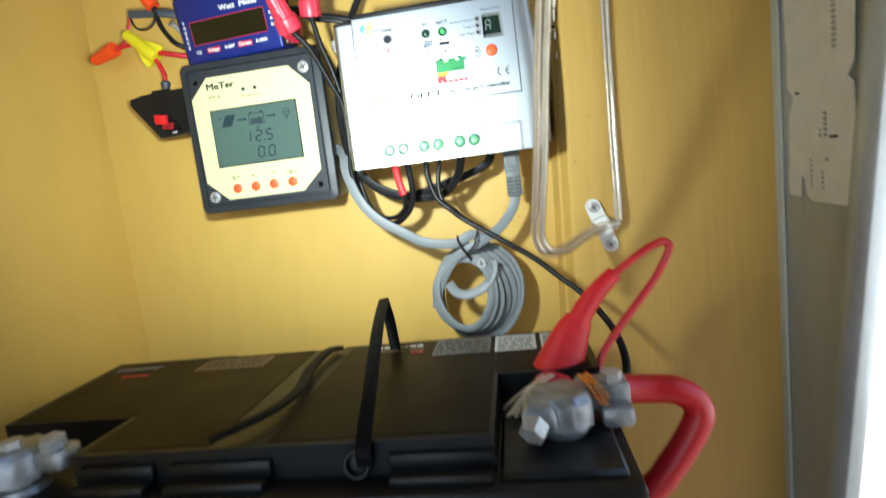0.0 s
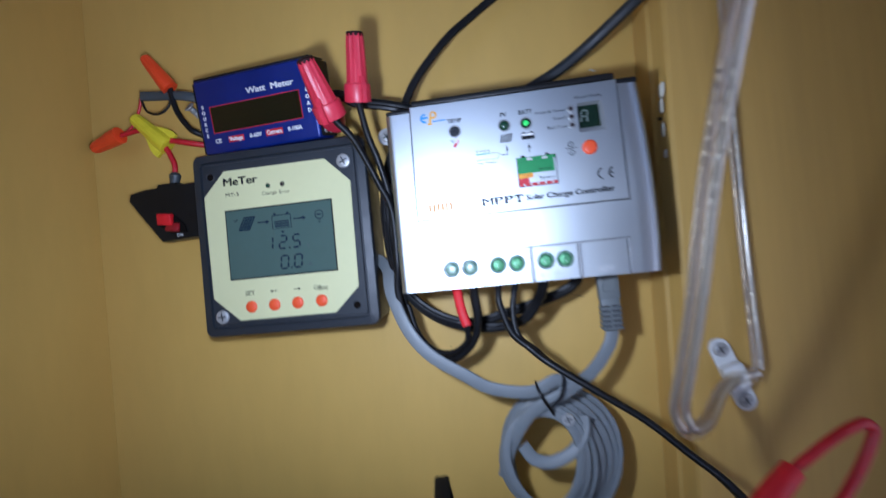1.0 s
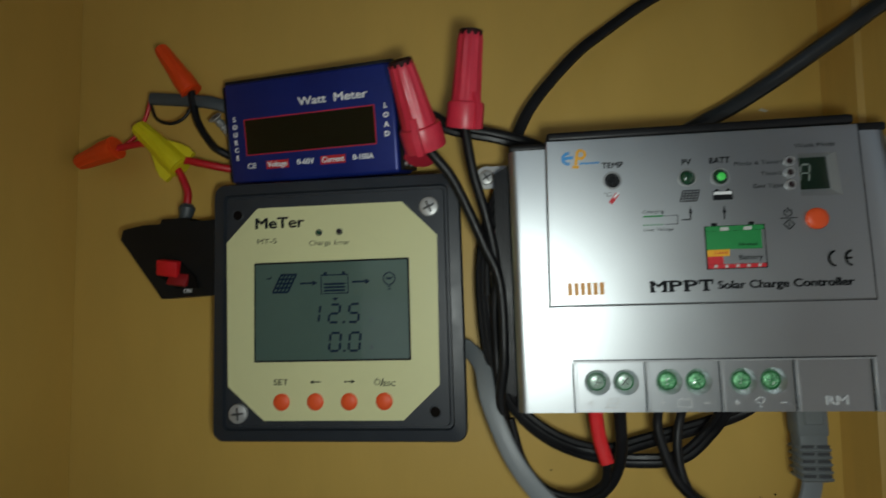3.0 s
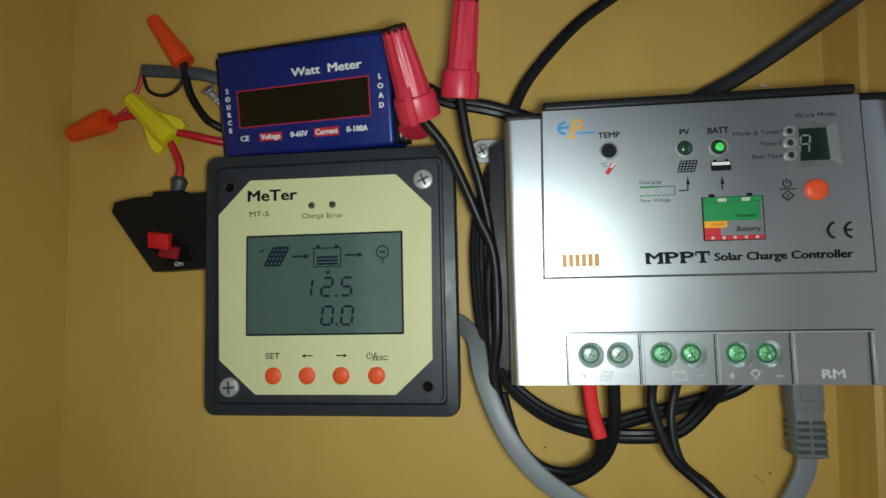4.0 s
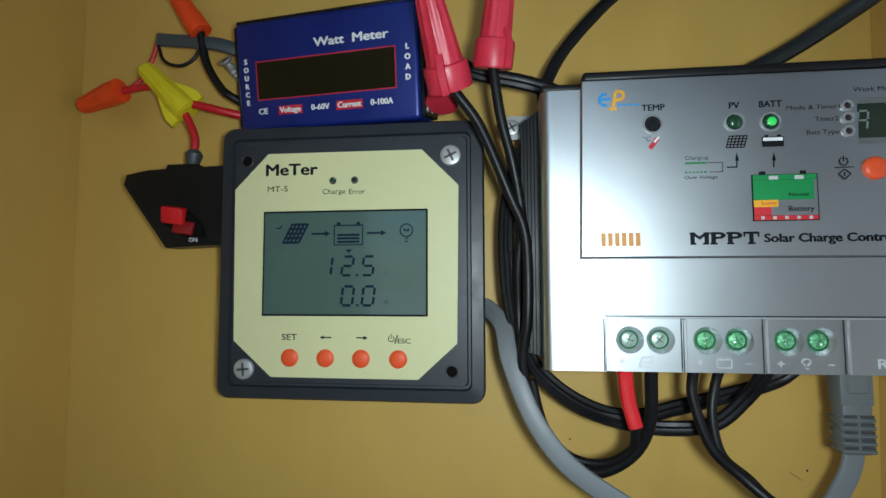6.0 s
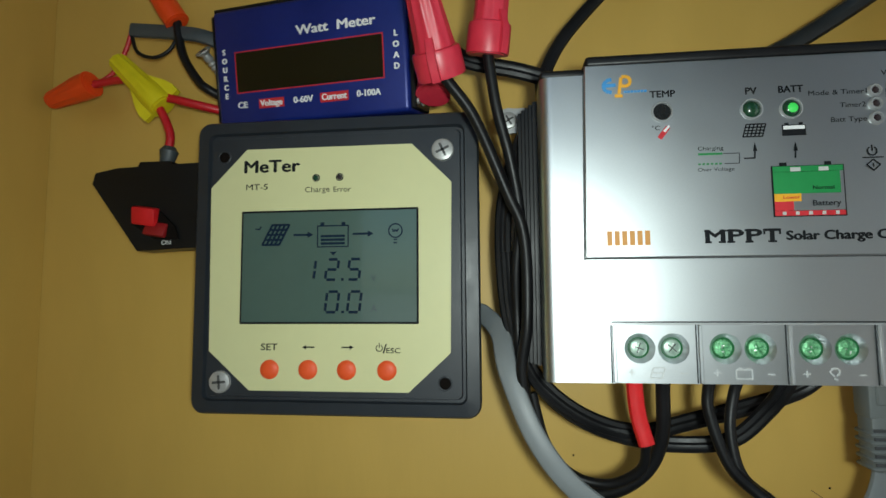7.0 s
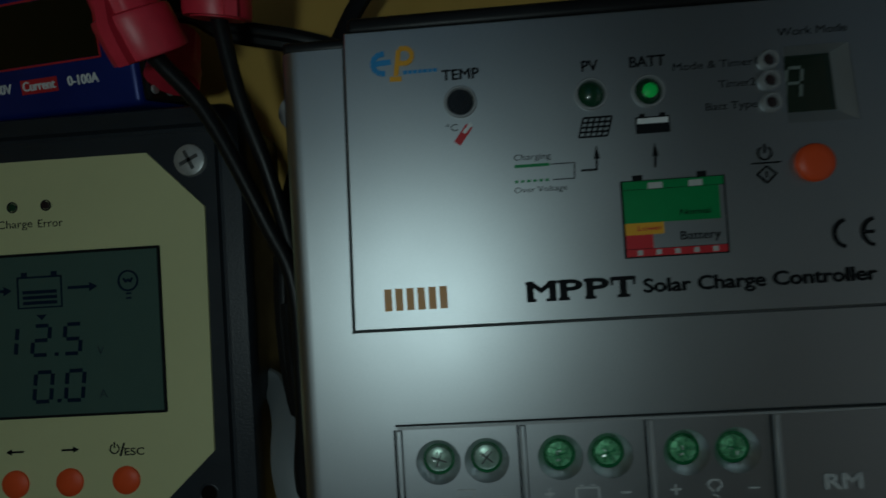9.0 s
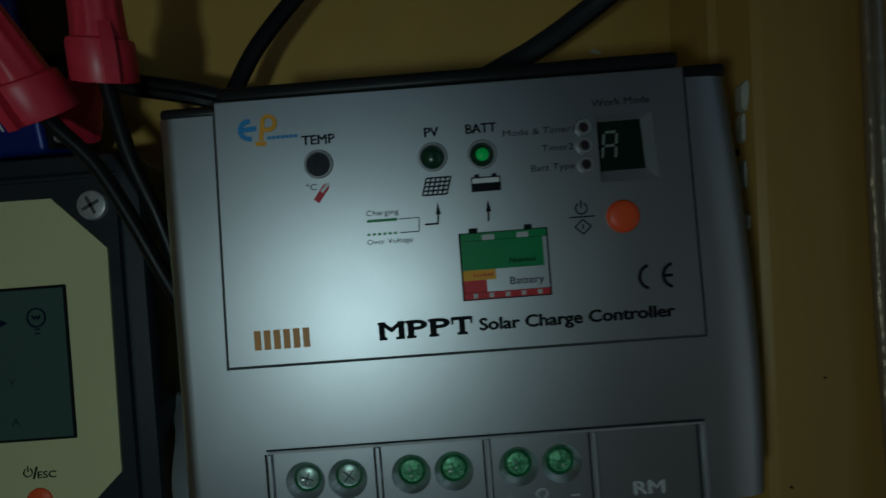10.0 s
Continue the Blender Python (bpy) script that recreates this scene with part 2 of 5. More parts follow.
def thing(name, at, label, category, group="", kind=""):
    ob = new(name)
    ob.empty_display_size = 0.02
    ob.location = at
    tagged(ob, label, category, group, kind)
    return ob


def hang(ob, parent):
    ob.parent = parent
    if parent.type == "EMPTY":
        ob.matrix_parent_inverse = Matrix.Translation(parent.location).inverted()
    return ob


def part(name, bm, mat, parent, label="", smooth=True):
    ob = new(name, mesh_of(name, bm, mat, smooth))
    hang(ob, parent)
    if label:
        tagged(ob, label)
    return ob


def solid(name, bm, mat, label, category, group="", kind="", smooth=True):
    ob = new(name, mesh_of(name, bm, mat, smooth))
    return tagged(ob, label, category, group, kind)


def box(lo, hi, bevel=0.0, segments=2, m=None, bm=None):
    bm = bm or bmesh.new()
    lo, hi = Vector(lo), Vector(hi)
    got = bmesh.ops.create_cube(bm, size=1.0, matrix=Matrix.Translation((lo + hi) / 2) @ Matrix.Diagonal((*(hi - lo), 1)))
    verts = got["verts"]
    if bevel:
        edges = list({e for v in verts for e in v.link_edges})
        out = bmesh.ops.bevel(bm, geom=edges, offset=bevel, segments=segments, profile=0.5, affect="EDGES")
        verts = list({v for f in out["faces"] for v in f.verts} | {v for v in verts if v.is_valid})
    if m is not None:
        bmesh.ops.transform(bm, matrix=m, verts=verts)
    return bm


def prism(outline, y0, y1, bm=None):
    """An outline of (x, z) drawn out from y0 to y1."""
    bm = bm or bmesh.new()
    a = [bm.verts.new((x, y0, z)) for x, z in outline]
    b = [bm.verts.new((x, y1, z)) for x, z in outline]
    bm.faces.new(a)
    bm.faces.new(b[::-1])
    n = len(outline)
    for i in range(n):
        bm.faces.new((a[i], a[(i + 1) % n], b[(i + 1) % n], b[i]))
    return bm


def slab(outline, z0, z1, bm=None):
    """An outline of (x, y) drawn out from z0 to z1."""
    bm = bm or bmesh.new()
    a = [bm.verts.new((x, y, z0)) for x, y in outline]
    b = [bm.verts.new((x, y, z1)) for x, y in outline]
    bm.faces.new(a)
    bm.faces.new(b[::-1])
    n = len(outline)
    for i in range(n):
        bm.faces.new((a[i], a[(i + 1) % n], b[(i + 1) % n], b[i]))
    return bm


def bevel_all(bm, offset, segments=2, angle=30):
    edges = [e for e in bm.edges if len(e.link_faces) == 2 and e.calc_face_angle(0) > radians(angle)]
    bmesh.ops.bevel(bm, geom=edges, offset=offset, segments=segments, profile=0.5, affect="EDGES")
    return bm


def lathe(profile, m, n=24, flutes=0, depth=0.0, bm=None):
    """A profile of (radius, height) turned about z and laid at the pose m. Flutes are ridges along it."""
    bm = bm or bmesh.new()
    rings = []
    for r, h in profile:
        ring = []
        for i in range(n):
            a = 2 * math.pi * i / n
            q = r * (1 - (depth if flutes and i % 2 else 0.0))
            ring.append(bm.verts.new(m @ Vector((q * math.cos(a), q * math.sin(a), h))))
        rings.append(ring)
    for a, b in zip(rings, rings[1:]):
        for i in range(n):
            bm.faces.new((a[i], a[(i + 1) % n], b[(i + 1) % n], b[i]))
    bm.faces.new(rings[0][::-1])
    bm.faces.new(rings[-1])
    return bm


FACING = pose(0, 0, 0, 90, 0, 0)          # turns z to -y, towards the room


def on_face(x, y, z):
    return Matrix.Translation((x, y, z)) @ FACING


def between(a, b, spin=0):
    a, b = Vector(a), Vector(b)
    return Matrix.Translation(a) @ (b - a).to_track_quat("Z", "X").to_matrix().to_4x4() @ pose(0, 0, 0, 0, 0, spin)


def smooth_path(pts, k=7):
    pts = [Vector(p) for p in pts]
    full = [pts[0] * 2 - pts[1]] + pts + [pts[-1] * 2 - pts[-2]]
    out = []
    for i in range(1, len(full) - 2):
        p0, p1, p2, p3 = full[i - 1:i + 3]
        for j in range(k):
            t = j / k
            out.append(0.5 * (2 * p1 + (p2 - p0) * t + (2 * p0 - 5 * p1 + 4 * p2 - p3) * t * t + (3 * p1 - p0 - 3 * p2 + p3) * t ** 3))
    out.append(pts[-1])
    return out


def round_profile(r, n=10):
    return [(r * math.cos(2 * math.pi * i / n), r * math.sin(2 * math.pi * i / n)) for i in range(n)]


def flat_profile(w, t, n=5):
    """Half width w and half thickness t, with round sides."""
    out = []
    for s in (1, -1):
        for i in range(n):
            a = math.pi * (i / (n - 1) - 0.5)
            out.append((s * (w - t + t * math.cos(a)), s * t * math.sin(a)))
    return out


def twin_profile(r, n=7):
    """Two round cores moulded side by side."""
    out = []
    for s in (1, -1):
        for i in range(n):
            a = math.radians(-150 + 300 * i / (n - 1)) if s > 0 else math.radians(30 + 300 * i / (n - 1))
            out.append((s * 0.92 * r + r * math.cos(a), r * math.sin(a)))
    return out


def sweep(pts, profile, k=7, hint=(0, -1, 0), taper=None, bm=None, turn=0.0):
    bm = bm or bmesh.new()
    path = smooth_path(pts, k)
    hint, rings = Vector(hint), []
    for i, p in enumerate(path):
        tan = (path[min(i + 1, len(path) - 1)] - path[max(i - 1, 0)]).normalized()
        nor = hint - tan * hint.dot(tan)
        if nor.length < 0.15:
            nor = Vector((0, 0, 1)) - tan * tan.z
        nor.normalize()
        side = tan.cross(nor)
        c, s = math.cos(radians(turn)), math.sin(radians(turn))
        side, nor = side * c + nor * s, nor * c - side * s
        f = 1.0 if taper is None else taper[0] + (taper[1] - taper[0]) * i / (len(path) - 1)
        rings.append([bm.verts.new(p + side * (u * f) + nor * (v * f)) for u, v in profile])
    n = len(profile)
    for a, b in zip(rings, rings[1:]):
        for i in range(n):
            bm.faces.new((a[i], a[(i + 1) % n], b[(i + 1) % n], b[i]))
    bm.faces.new(rings[0][::-1])
    bm.faces.new(rings[-1])
    return bm


def lettering(text, m, size, mat, parent, bold=0.0, align="CENTER", width=None, name="lettering", slant=0.0):
    """Flat raised letters in the plane of m: x to the right, y up."""
    cu = bpy.data.curves.new("lettering", "FONT")
    cu.body, cu.size, cu.align_x, cu.align_y = text, size, align, "CENTER"
    cu.extrude, cu.shear, cu.resolution_u = 0.00006, slant, 3
    tmp = new("lettering_curve", cu)
    me = bpy.data.meshes.new_from_object(tmp.evaluated_get(bpy.context.evaluated_depsgraph_get()))
    bpy.data.objects.remove(tmp)
    if width:
        xs = [v.co.x for v in me.vertices]
        f = width / max(1e-6, max(xs) - min(xs))
        me.transform(Matrix.Diagonal((f, 1, 1, 1)))
    if bold:
        bm = bmesh.new()
        for i, (dx, dy) in enumerate(((0, 0), (bold, 0), (-bold, 0), (0, bold * 0.6), (0, -bold * 0.6))):
            bm.from_mesh(me)
            bmesh.ops.translate(bm, verts=bm.verts[-len(me.vertices):], vec=(dx, dy, 0.00002 * i))
        bm.to_mesh(me)
        bm.free()
    me.transform(m)
    me.materials.clear()
    me.materials.append(mat)
    ob = new(name, me)
    hang(ob, parent)
    return ob


def bars(name, rects, y, mat, parent, label="", thick=0.00015):
    """Flat printed rectangles (x0, z0, x1, z1) on a face at y."""
    for x0, z0, x1, z1 in rects:
        ob = part(name, box((x0, y - thick, z0), (x1, y, z1)), mat, parent, label, smooth=False)
    return ob


def line(a, b, w, y, bm):
    """A printed stroke from a to b, both (x, z), on a face at y."""
    a, b = Vector((a[0], 0, a[1])), Vector((b[0], 0, b[1]))
    d = (b - a).normalized()
    s = Vector((-d.z, 0, d.x)) * w / 2
    prism([((a + s).x, (a + s).z), ((b + s).x, (b + s).z), ((b - s).x, (b - s).z), ((a - s).x, (a - s).z)], y - 0.00015, y, bm)


def strokes(name, lines, w, y, mat, parent, label=""):
    bm = bmesh.new()
    for k, (a, b) in enumerate(lines):
        line(a, b, w, y - 0.00002 * (k % 8), bm)
    return part(name, bm, mat, parent, label, smooth=False)


def ring(r0, r1, h, m, n=28):
    """An open collar with a rounded top."""
    bm, rows = bmesh.new(), []
    for i in range(n):
        c, s = math.cos(2 * math.pi * i / n), math.sin(2 * math.pi * i / n)
        rows.append([bm.verts.new(m @ Vector((r * c, r * s, z))) for r, z in ((r0, 0), (r1, 0), (r1, h * 0.5), ((r0 + 2 * r1) / 3, h), ((2 * r0 + r1) / 3, h), (r0, h * 0.5))])
    for i in range(n):
        a, b = rows[i], rows[(i + 1) % n]
        for j in range(6):
            bm.faces.new((a[j], a[(j + 1) % 6], b[(j + 1) % 6], b[j]))
    return bm


def disc(r, h, m, n=24, round_edge=0.25, bm=None):
    e = min(r, h) * round_edge
    return lathe([(r, 0), (r, h - e), (r - 0.3 * e, h - 0.3 * e), (r - e, h), (0.0005 * r + 1e-6, h)], m, n, bm=bm)


def cross_screw(name, x, y, z, r, parent, spin=20, h=0.0012, label="", slots=2):
    head = part(name, disc(r, h, on_face(x, y, z), 20, 0.6), ZINC, parent, label)
    bm = bmesh.new()
    for i in range(slots):
        m = on_face(x, y, z) @ pose(0, 0, 0, 0, 0, spin + 90 * i)
        box((-r * 0.62, -r * 0.11, h * 0.9), (r * 0.62, r * 0.11, h + 0.00008), m=m, bm=bm)
    part("slot", bm, SLOT_AND_SHADE, head, smooth=False)
    return head


def face_text(text, x, y, z, size, mat, parent, bold=0.0, width=None, align="CENTER", slant=0.0):
    return lettering(text, on_face(x, y, z), size, mat, parent, bold, align, width, slant=slant)


def seven_segment(ch, x, z, w, h, t, y, mat, parent, slant=0.12):
    on = {"0": "abcdef", "1": "bc", "2": "abged", "5": "afgcd", "8": "abcdefg", "A": "abcefg"}[ch]
    s = {"a": ((0, h), (w, h)), "b": ((w, h), (w, h / 2)), "c": ((w, h / 2), (w, 0)), "d": ((0, 0), (w, 0)),
         "e": ((0, h / 2), (0, 0)), "f": ((0, h), (0, h / 2)), "g": ((0, h / 2), (w, h / 2))}
    for k in on:
        bm = bmesh.new()
        a, b = (Vector((p[0] + slant * p[1], p[1])) for p in s[k])
        d = (b - a) * 0.12
        line((x + (a + d).x, z + (a + d).y), (x + (b - d).x, z + (b - d).y), t, y, bm)
        part("segment", bm, mat, parent, smooth=False)

# ---- the cabinet ----
def lean(z):
    return 0.034 * (z - 0.38)


solid("wall_back", box((-0.285, 0.0, 0.0), (0.115, 0.02, 0.95)), YELLOW, "yellow painted back panel of the cabinet", "wall", kind="structure")
solid("wall_left", box((-0.2855, -0.62, 0.0), (-0.2655, -0.0002, 0.95)), YELLOW, "yellow painted side panel of the cabinet", "wall", kind="structure")
_bm = bmesh.new()
_rows = []
for z in (0.0, 0.95):
    d = lean(z)
    _rows.append([_bm.verts.new(p) for p in ((0.1035 + d, -0.0003, z), (0.1065 + d, -0.019, z), (0.1085 + d, -0.0205, z), (0.1125 + d, -0.0305, z), (0.1145 + d, -0.032, z), (0.2640, -0.032, z), (0.2640, -0.0003, z))])
for i in range(7):
    _bm.faces.new((_rows[0][i], _rows[0][(i + 1) % 7], _rows[1][(i + 1) % 7], _rows[1][i]))
_bm.faces.new(_rows[0]), _bm.faces.new(_rows[1])
stud = solid("wall_right", _bm, YELLOW_STUD, "proud yellow painted timber upright beside the panel", "wall", kind="structure", smooth=False)
_bm = bmesh.new()
for z0, z1, x0, w in ((0.4615, 0.4690, 0.1110, 0.0022), (0.4530, 0.4600, 0.1106, 0.0011), (0.4400, 0.4470, 0.1103, 0.0008), (0.4285, 0.4320, 0.1101, 0.0010)):
    prism([(x0, z0), (x0 + w * 0.6, z0 - 0.0010), (x0 + w, z0 + 0.0020), (x0 + w * 1.15, z1 - 0.0010), (x0 + w * 0.9, z1), (x0 + w * 0.2, z1 - 0.0015)], -0.0323, -0.0290, _bm)
part("paint_chip", _bm, CHIP, stud, "pale chip in the paint", smooth=False)
part("knot", disc(0.0011, 0.0004, on_face(0.1104, -0.0285, 0.4495)), DARKHOLE, stud, "dark nick in the edge")
part("knot", disc(0.0003, 0.0003, on_face(0.1282, -0.032, 0.3855)), DARKHOLE, stud)
part("knot", disc(0.0004, 0.0003, on_face(0.1168, -0.032, 0.356)), DARKHOLE, stud)
_marks = bpy.data.objects["wall_back"]
part("mark", disc(0.0004, 0.0003, on_face(-0.0224, 0.0, 0.3291)), DARKHOLE, _marks)
part("mark", disc(0.0007, 0.0003, on_face(-0.186, 0.0, 0.446)), DARKHOLE, _marks)
part("mark", prism([(0.0800, 0.4915), (0.0828, 0.4903), (0.0842, 0.4908), (0.0812, 0.4924)], -0.0004, 0.0), CHIP, _marks, "pale chip in the paint")
for (xa, za), (xb, zb) in (((0.0561, 0.3551), (0.0631, 0.3533)), ((0.0600, 0.3546), (0.0612, 0.3530)), ((0.0668, 0.3185), (0.0713, 0.3154)), ((-0.010, 0.362), (-0.006, 0.359))):
    strokes("scratch", [((xa, za), (xb, zb))], 0.0003, -0.0001, SCRATCH, _marks)
part("mark", disc(0.0004, 0.0003, on_face(0.0735, 0.0, 0.3195)), DARKHOLE, _marks)
solid("floor", box((-0.30, -0.64, -0.02), (0.60, 0.02, 0.0)), FLOOR, "dusty grey cabinet floor", "floor", kind="structure")
# unseen boards added above, in front and at the side to shape the daylight
solid("ceiling", box((-0.30, -0.64, 0.95), (0.60, 0.02, 0.97)), BLOCKER, "added unseen board that closes off light from above", "ceiling", kind="structure")
solid("blocker_front", box((0.02, -0.64, 0.0), (0.60, -0.6202, 0.95)), BLOCKER, "added unseen board that blocks light from the front right", "wall", kind="structure")
solid("blocker_side", box((0.262, -0.62, 0.0), (0.28, -0.38, 0.95)), BLOCKER, "added unseen board that limits daylight from the right", "wall", kind="structure")

ground = solid("ground", box((-60, -60, -0.06), (60, 60, -0.0204)), material("pale_concrete", (0.70, 0.70, 0.68), 0.85, spread=0.15, scale=2, bump=0.3), "pale sunlit concrete outside the cabinet", "ground", kind="structure", smooth=False)

# the steel post at the cabinet's mouth
post = thing("steel_post", (0.247, -0.08, 0.0), "galvanised steel door post with torn paper sticker", "post")
_bm = bmesh.new()
_prof = [(0.2462, -0.0325), (0.2462, -0.109), (0.2437, -0.113), (0.2428, -0.118), (0.2440, -0.123), (0.2475, -0.1262), (0.2520, -0.1262), (0.258, -0.122), (0.258, -0.0325)]
_r0 = [_bm.verts.new((x, y + (0.050 if y < -0.1 else 0), 0.0)) for x, y in _prof]
_r1 = [_bm.verts.new((x + 0.008, y - (0.090 if y < -0.1 else 0), 0.95)) for x, y in _prof]
for i in range(len(_prof)):
    _bm.faces.new((_r0[i], _r0[(i + 1) % 9], _r1[(i + 1) % 9], _r1[i]))
_bm.faces.new(_r0), _bm.faces.new(_r1)
part("post_body", _bm, GALV, post)
_bm = bmesh.new()
_r0 = [_bm.verts.new((x, y, 0.0)) for x, y in ((0.2440, -0.0325), (0.2440, -0.0395), (0.2458, -0.0395), (0.2458, -0.0325))]
_r1 = [_bm.verts.new((x + 0.008, y, 0.95)) for x, y in ((0.2440, -0.0325), (0.2440, -0.0395), (0.2458, -0.0395), (0.2458, -0.0325))]
for i in range(4):
    _bm.faces.new((_r0[i], _r0[(i + 1) % 4], _r1[(i + 1) % 4], _r1[i]))
_bm.faces.new(_r0), _bm.faces.new(_r1)
part("edge_strip", _bm, PALE_EDGE, post, "pale painted edge strip", smooth=False)


def sticker(outline, lift):
    """A paper outline of (y, z) on the post's inner face."""
    bm = bmesh.new()
    a = [bm.verts.new((0.2460 + 0.0084 * z - lift, y, z)) for y, z in outline]
    b = [bm.verts.new((0.2460 + 0.0084 * z - lift + 0.0004, y, z)) for y, z in outline]
    bm.faces.new(a), bm.faces.new(b[::-1])
    for i in range(len(a)):
        bm.faces.new((a[i], a[(i + 1) % len(a)], b[(i + 1) % len(a)], b[i]))
    return bm


paper = part("sticker", sticker([(-0.045, 0.62), (-0.046, 0.43), (-0.049, 0.405), (-0.0475, 0.385), (-0.055, 0.378), (-0.049, 0.366), (-0.0485, 0.345), (-0.050, 0.338), (-0.047, 0.334), (-0.0475, 0.318), (-0.061, 0.317), (-0.062, 0.330), (-0.0655, 0.328), (-0.068, 0.318), (-0.074, 0.3145), (-0.108, 0.3135), (-0.1125, 0.317), (-0.1135, 0.36), (-0.113, 0.378), (-0.108, 0.382), (-0.1135, 0.388), (-0.1145, 0.42), (-0.113, 0.62)], 0.0009), PAPER, post, "torn white paper sticker", smooth=False)
for y, z0, z1, w in ((-0.0975, 0.398, 0.43, 0.003), (-0.088, 0.352, 0.368, 0.0022), (-0.083, 0.352, 0.36, 0.001), (-0.089, 0.338, 0.344, 0.002), (-0.085, 0.322, 0.336, 0.0012), (-0.0735, 0.323, 0.341, 0.0008)):
    for i in range(int((z1 - z0) / 0.003)):
        part("print", box((0.2445 + 0.0084 * z0, y - w / 2, z0 + i * 0.003), (0.2450 + 0.0084 * z0, y + w / 2, z0 + i * 0.003 + 0.0018)), PALE_PRINT, paper, "small grey unreadable print", smooth=False)
# two dark patches paint the shadows under curled tears in the paper
for y, z, w in ((-0.096, 0.3515, 0.006), (-0.060, 0.380, 0.003)):
    part("print", box((0.2443 + 0.0084 * z, y - w / 2, z - 0.0010), (0.2450 + 0.0084 * z, y + w / 2, z + 0.0006)), SLOT_AND_SHADE, paper, smooth=False)


# ---- the charge controller ----
CF = -0.0590
ctrl = thing("charge_controller", (0.029, -0.017, 0.368), "silver solar charge controller with printed front on white backing plate", "charge controller")


def right_end(z):
    return 0.0974 - (0.0038 * ((z - 0.398) / 0.067) ** 2 if z > 0.398 else 0.0011 * ((0.398 - z) / 0.03) ** 2)


def cover_piece(bm, x0, x1, z0, z1, steps, y0=-0.046, round_left=False, round_right=False):
    rows = []
    for i in range(steps + 1):
        z = z0 + (z1 - z0) * i / steps
        xr = right_end(z) if round_right else x1
        xl = x0 + (-0.0003 if round_left else 0)
        sec = [(xl, y0)] + ([(xl, CF + 0.0030), (xl + 0.0004, CF + 0.0014), (xl + 0.0014, CF + 0.0004), (xl + 0.0030, CF), (xl + 0.0042, CF)] if round_left else [(xl, CF)])
        sec += [(xr - 0.0110, CF), (xr - 0.0090, CF), (xr - 0.0048, CF + 0.0004), (xr - 0.0018, CF + 0.0013), (xr - 0.0004, CF + 0.0028), (xr, CF + 0.0045), (xr, y0)] if round_right else [(xr, CF), (xr, y0)]
        rows.append([bm.verts.new((x, y, z)) for x, y in sec])
    n = len(rows[0])
    for a, b in zip(rows, rows[1:]):
        for i in range(n):
            bm.faces.new((a[i], a[(i + 1) % n], b[(i + 1) % n], b[i]))
    bm.faces.new(rows[0][::-1]), bm.faces.new(rows[-1])


_bm = bmesh.new()
cover_piece(_bm, -0.0366, 0, 0.3858, 0.4060, 3, round_left=True, round_right=True)
cover_piece(_bm, -0.0366, 0.0618, 0.4060, 0.4632, 6, round_left=True)
cover_piece(_bm, 0.0772, 0, 0.4060, 0.4632, 6, round_right=True)
cover_piece(_bm, 0.0618, 0.0772, 0.4060, 0.4402, 2)
cover_piece(_bm, 0.0618, 0.0772, 0.4570, 0.4632, 1)
cover_piece(_bm, -0.0366, -0.0165, 0.3680, 0.3858, 2, round_left=True)
cover_piece(_bm, 0.0815, 0, 0.3680, 0.3858, 3, round_right=True)
cover = part("cover", _bm, SILVER, ctrl, "silver painted moulded front cover")
WINDOW = [(0.0629, 0.4411), (0.0763, 0.4409), (0.0752, 0.4560), (0.0629, 0.4560)]
PLATE = [(-0.0242, 0.4055), (0.0837, 0.4052), (0.0830, 0.4655), (-0.0230, 0.4660)]
_bm = bmesh.new()
_in = [(-0.0239, 0.4058), (0.0834, 0.4055), (0.0827, 0.4652), (-0.0227, 0.4657)]
_loops = [[_bm.verts.new((x, y, z)) for x, z in outline] for outline, y in ((WINDOW, CF + 0.0004), (WINDOW, CF - 0.0007), (_in, CF - 0.0007), (PLATE, CF - 0.0004), (PLATE, CF + 0.0004))]
for a, c in zip(_loops, _loops[1:]):
    for i in range(4):
        _bm.faces.new((a[i], a[(i + 1) % 4], c[(i + 1) % 4], c[i]))
label_plate = part("label_plate", _bm, SILVER, ctrl, "raised printed label panel", smooth=False)
strokes("gap", [((-0.0245, 0.4053), (0.0840, 0.4050)), ((-0.0245, 0.4050), (-0.0233, 0.4635))], 0.00045, CF - 0.0001, GROOVE, label_plate)
strokes("gap", [((0.0840, 0.4052), (0.0833, 0.4635))], 0.0003, CF - 0.0001, GREY_INK, label_plate)
heatsink = part("heatsink", box((-0.034, -0.0458, 0.3695), (0.091, -0.019, 0.4655)), HEATSINK, ctrl, "black finned heatsink body", smooth=False)
for i in range(9):
    y = -0.044 + i * 0.0028
    part("fin", box((-0.0372 - 0.0058 * min(1, (i + 1) / 5), y, 0.371), (-0.0338, y + 0.0013, 0.461)), HEATSINK, heatsink, smooth=False)
    part("fin", box((0.0908, y, 0.371), (0.0925, y + 0.0013, 0.463)), HEATSINK, heatsink, smooth=False)
part("backing_plate", bevel_all(box((-0.0472, -0.019, 0.3725), (0.1035, -0.0005, 0.452)), 0.002, 2), WHITE_PLASTIC, ctrl, "white plastic backing plate")
_tab = [(-0.0462 + 0.0052 * math.cos(radians(a)), 0.4625 + 0.0052 * math.sin(radians(a))) for a in range(70, 291, 20)]
part("mounting_tab", bevel_all(prism([(-0.0340, 0.4560), (-0.0340, 0.4674)] + _tab, -0.0205, -0.0193), 0.0004, 1), ZINC, ctrl, "rounded steel mounting tab")
cross_screw("screw", -0.0462, -0.0205, 0.4625, 0.0034, ctrl, 30)
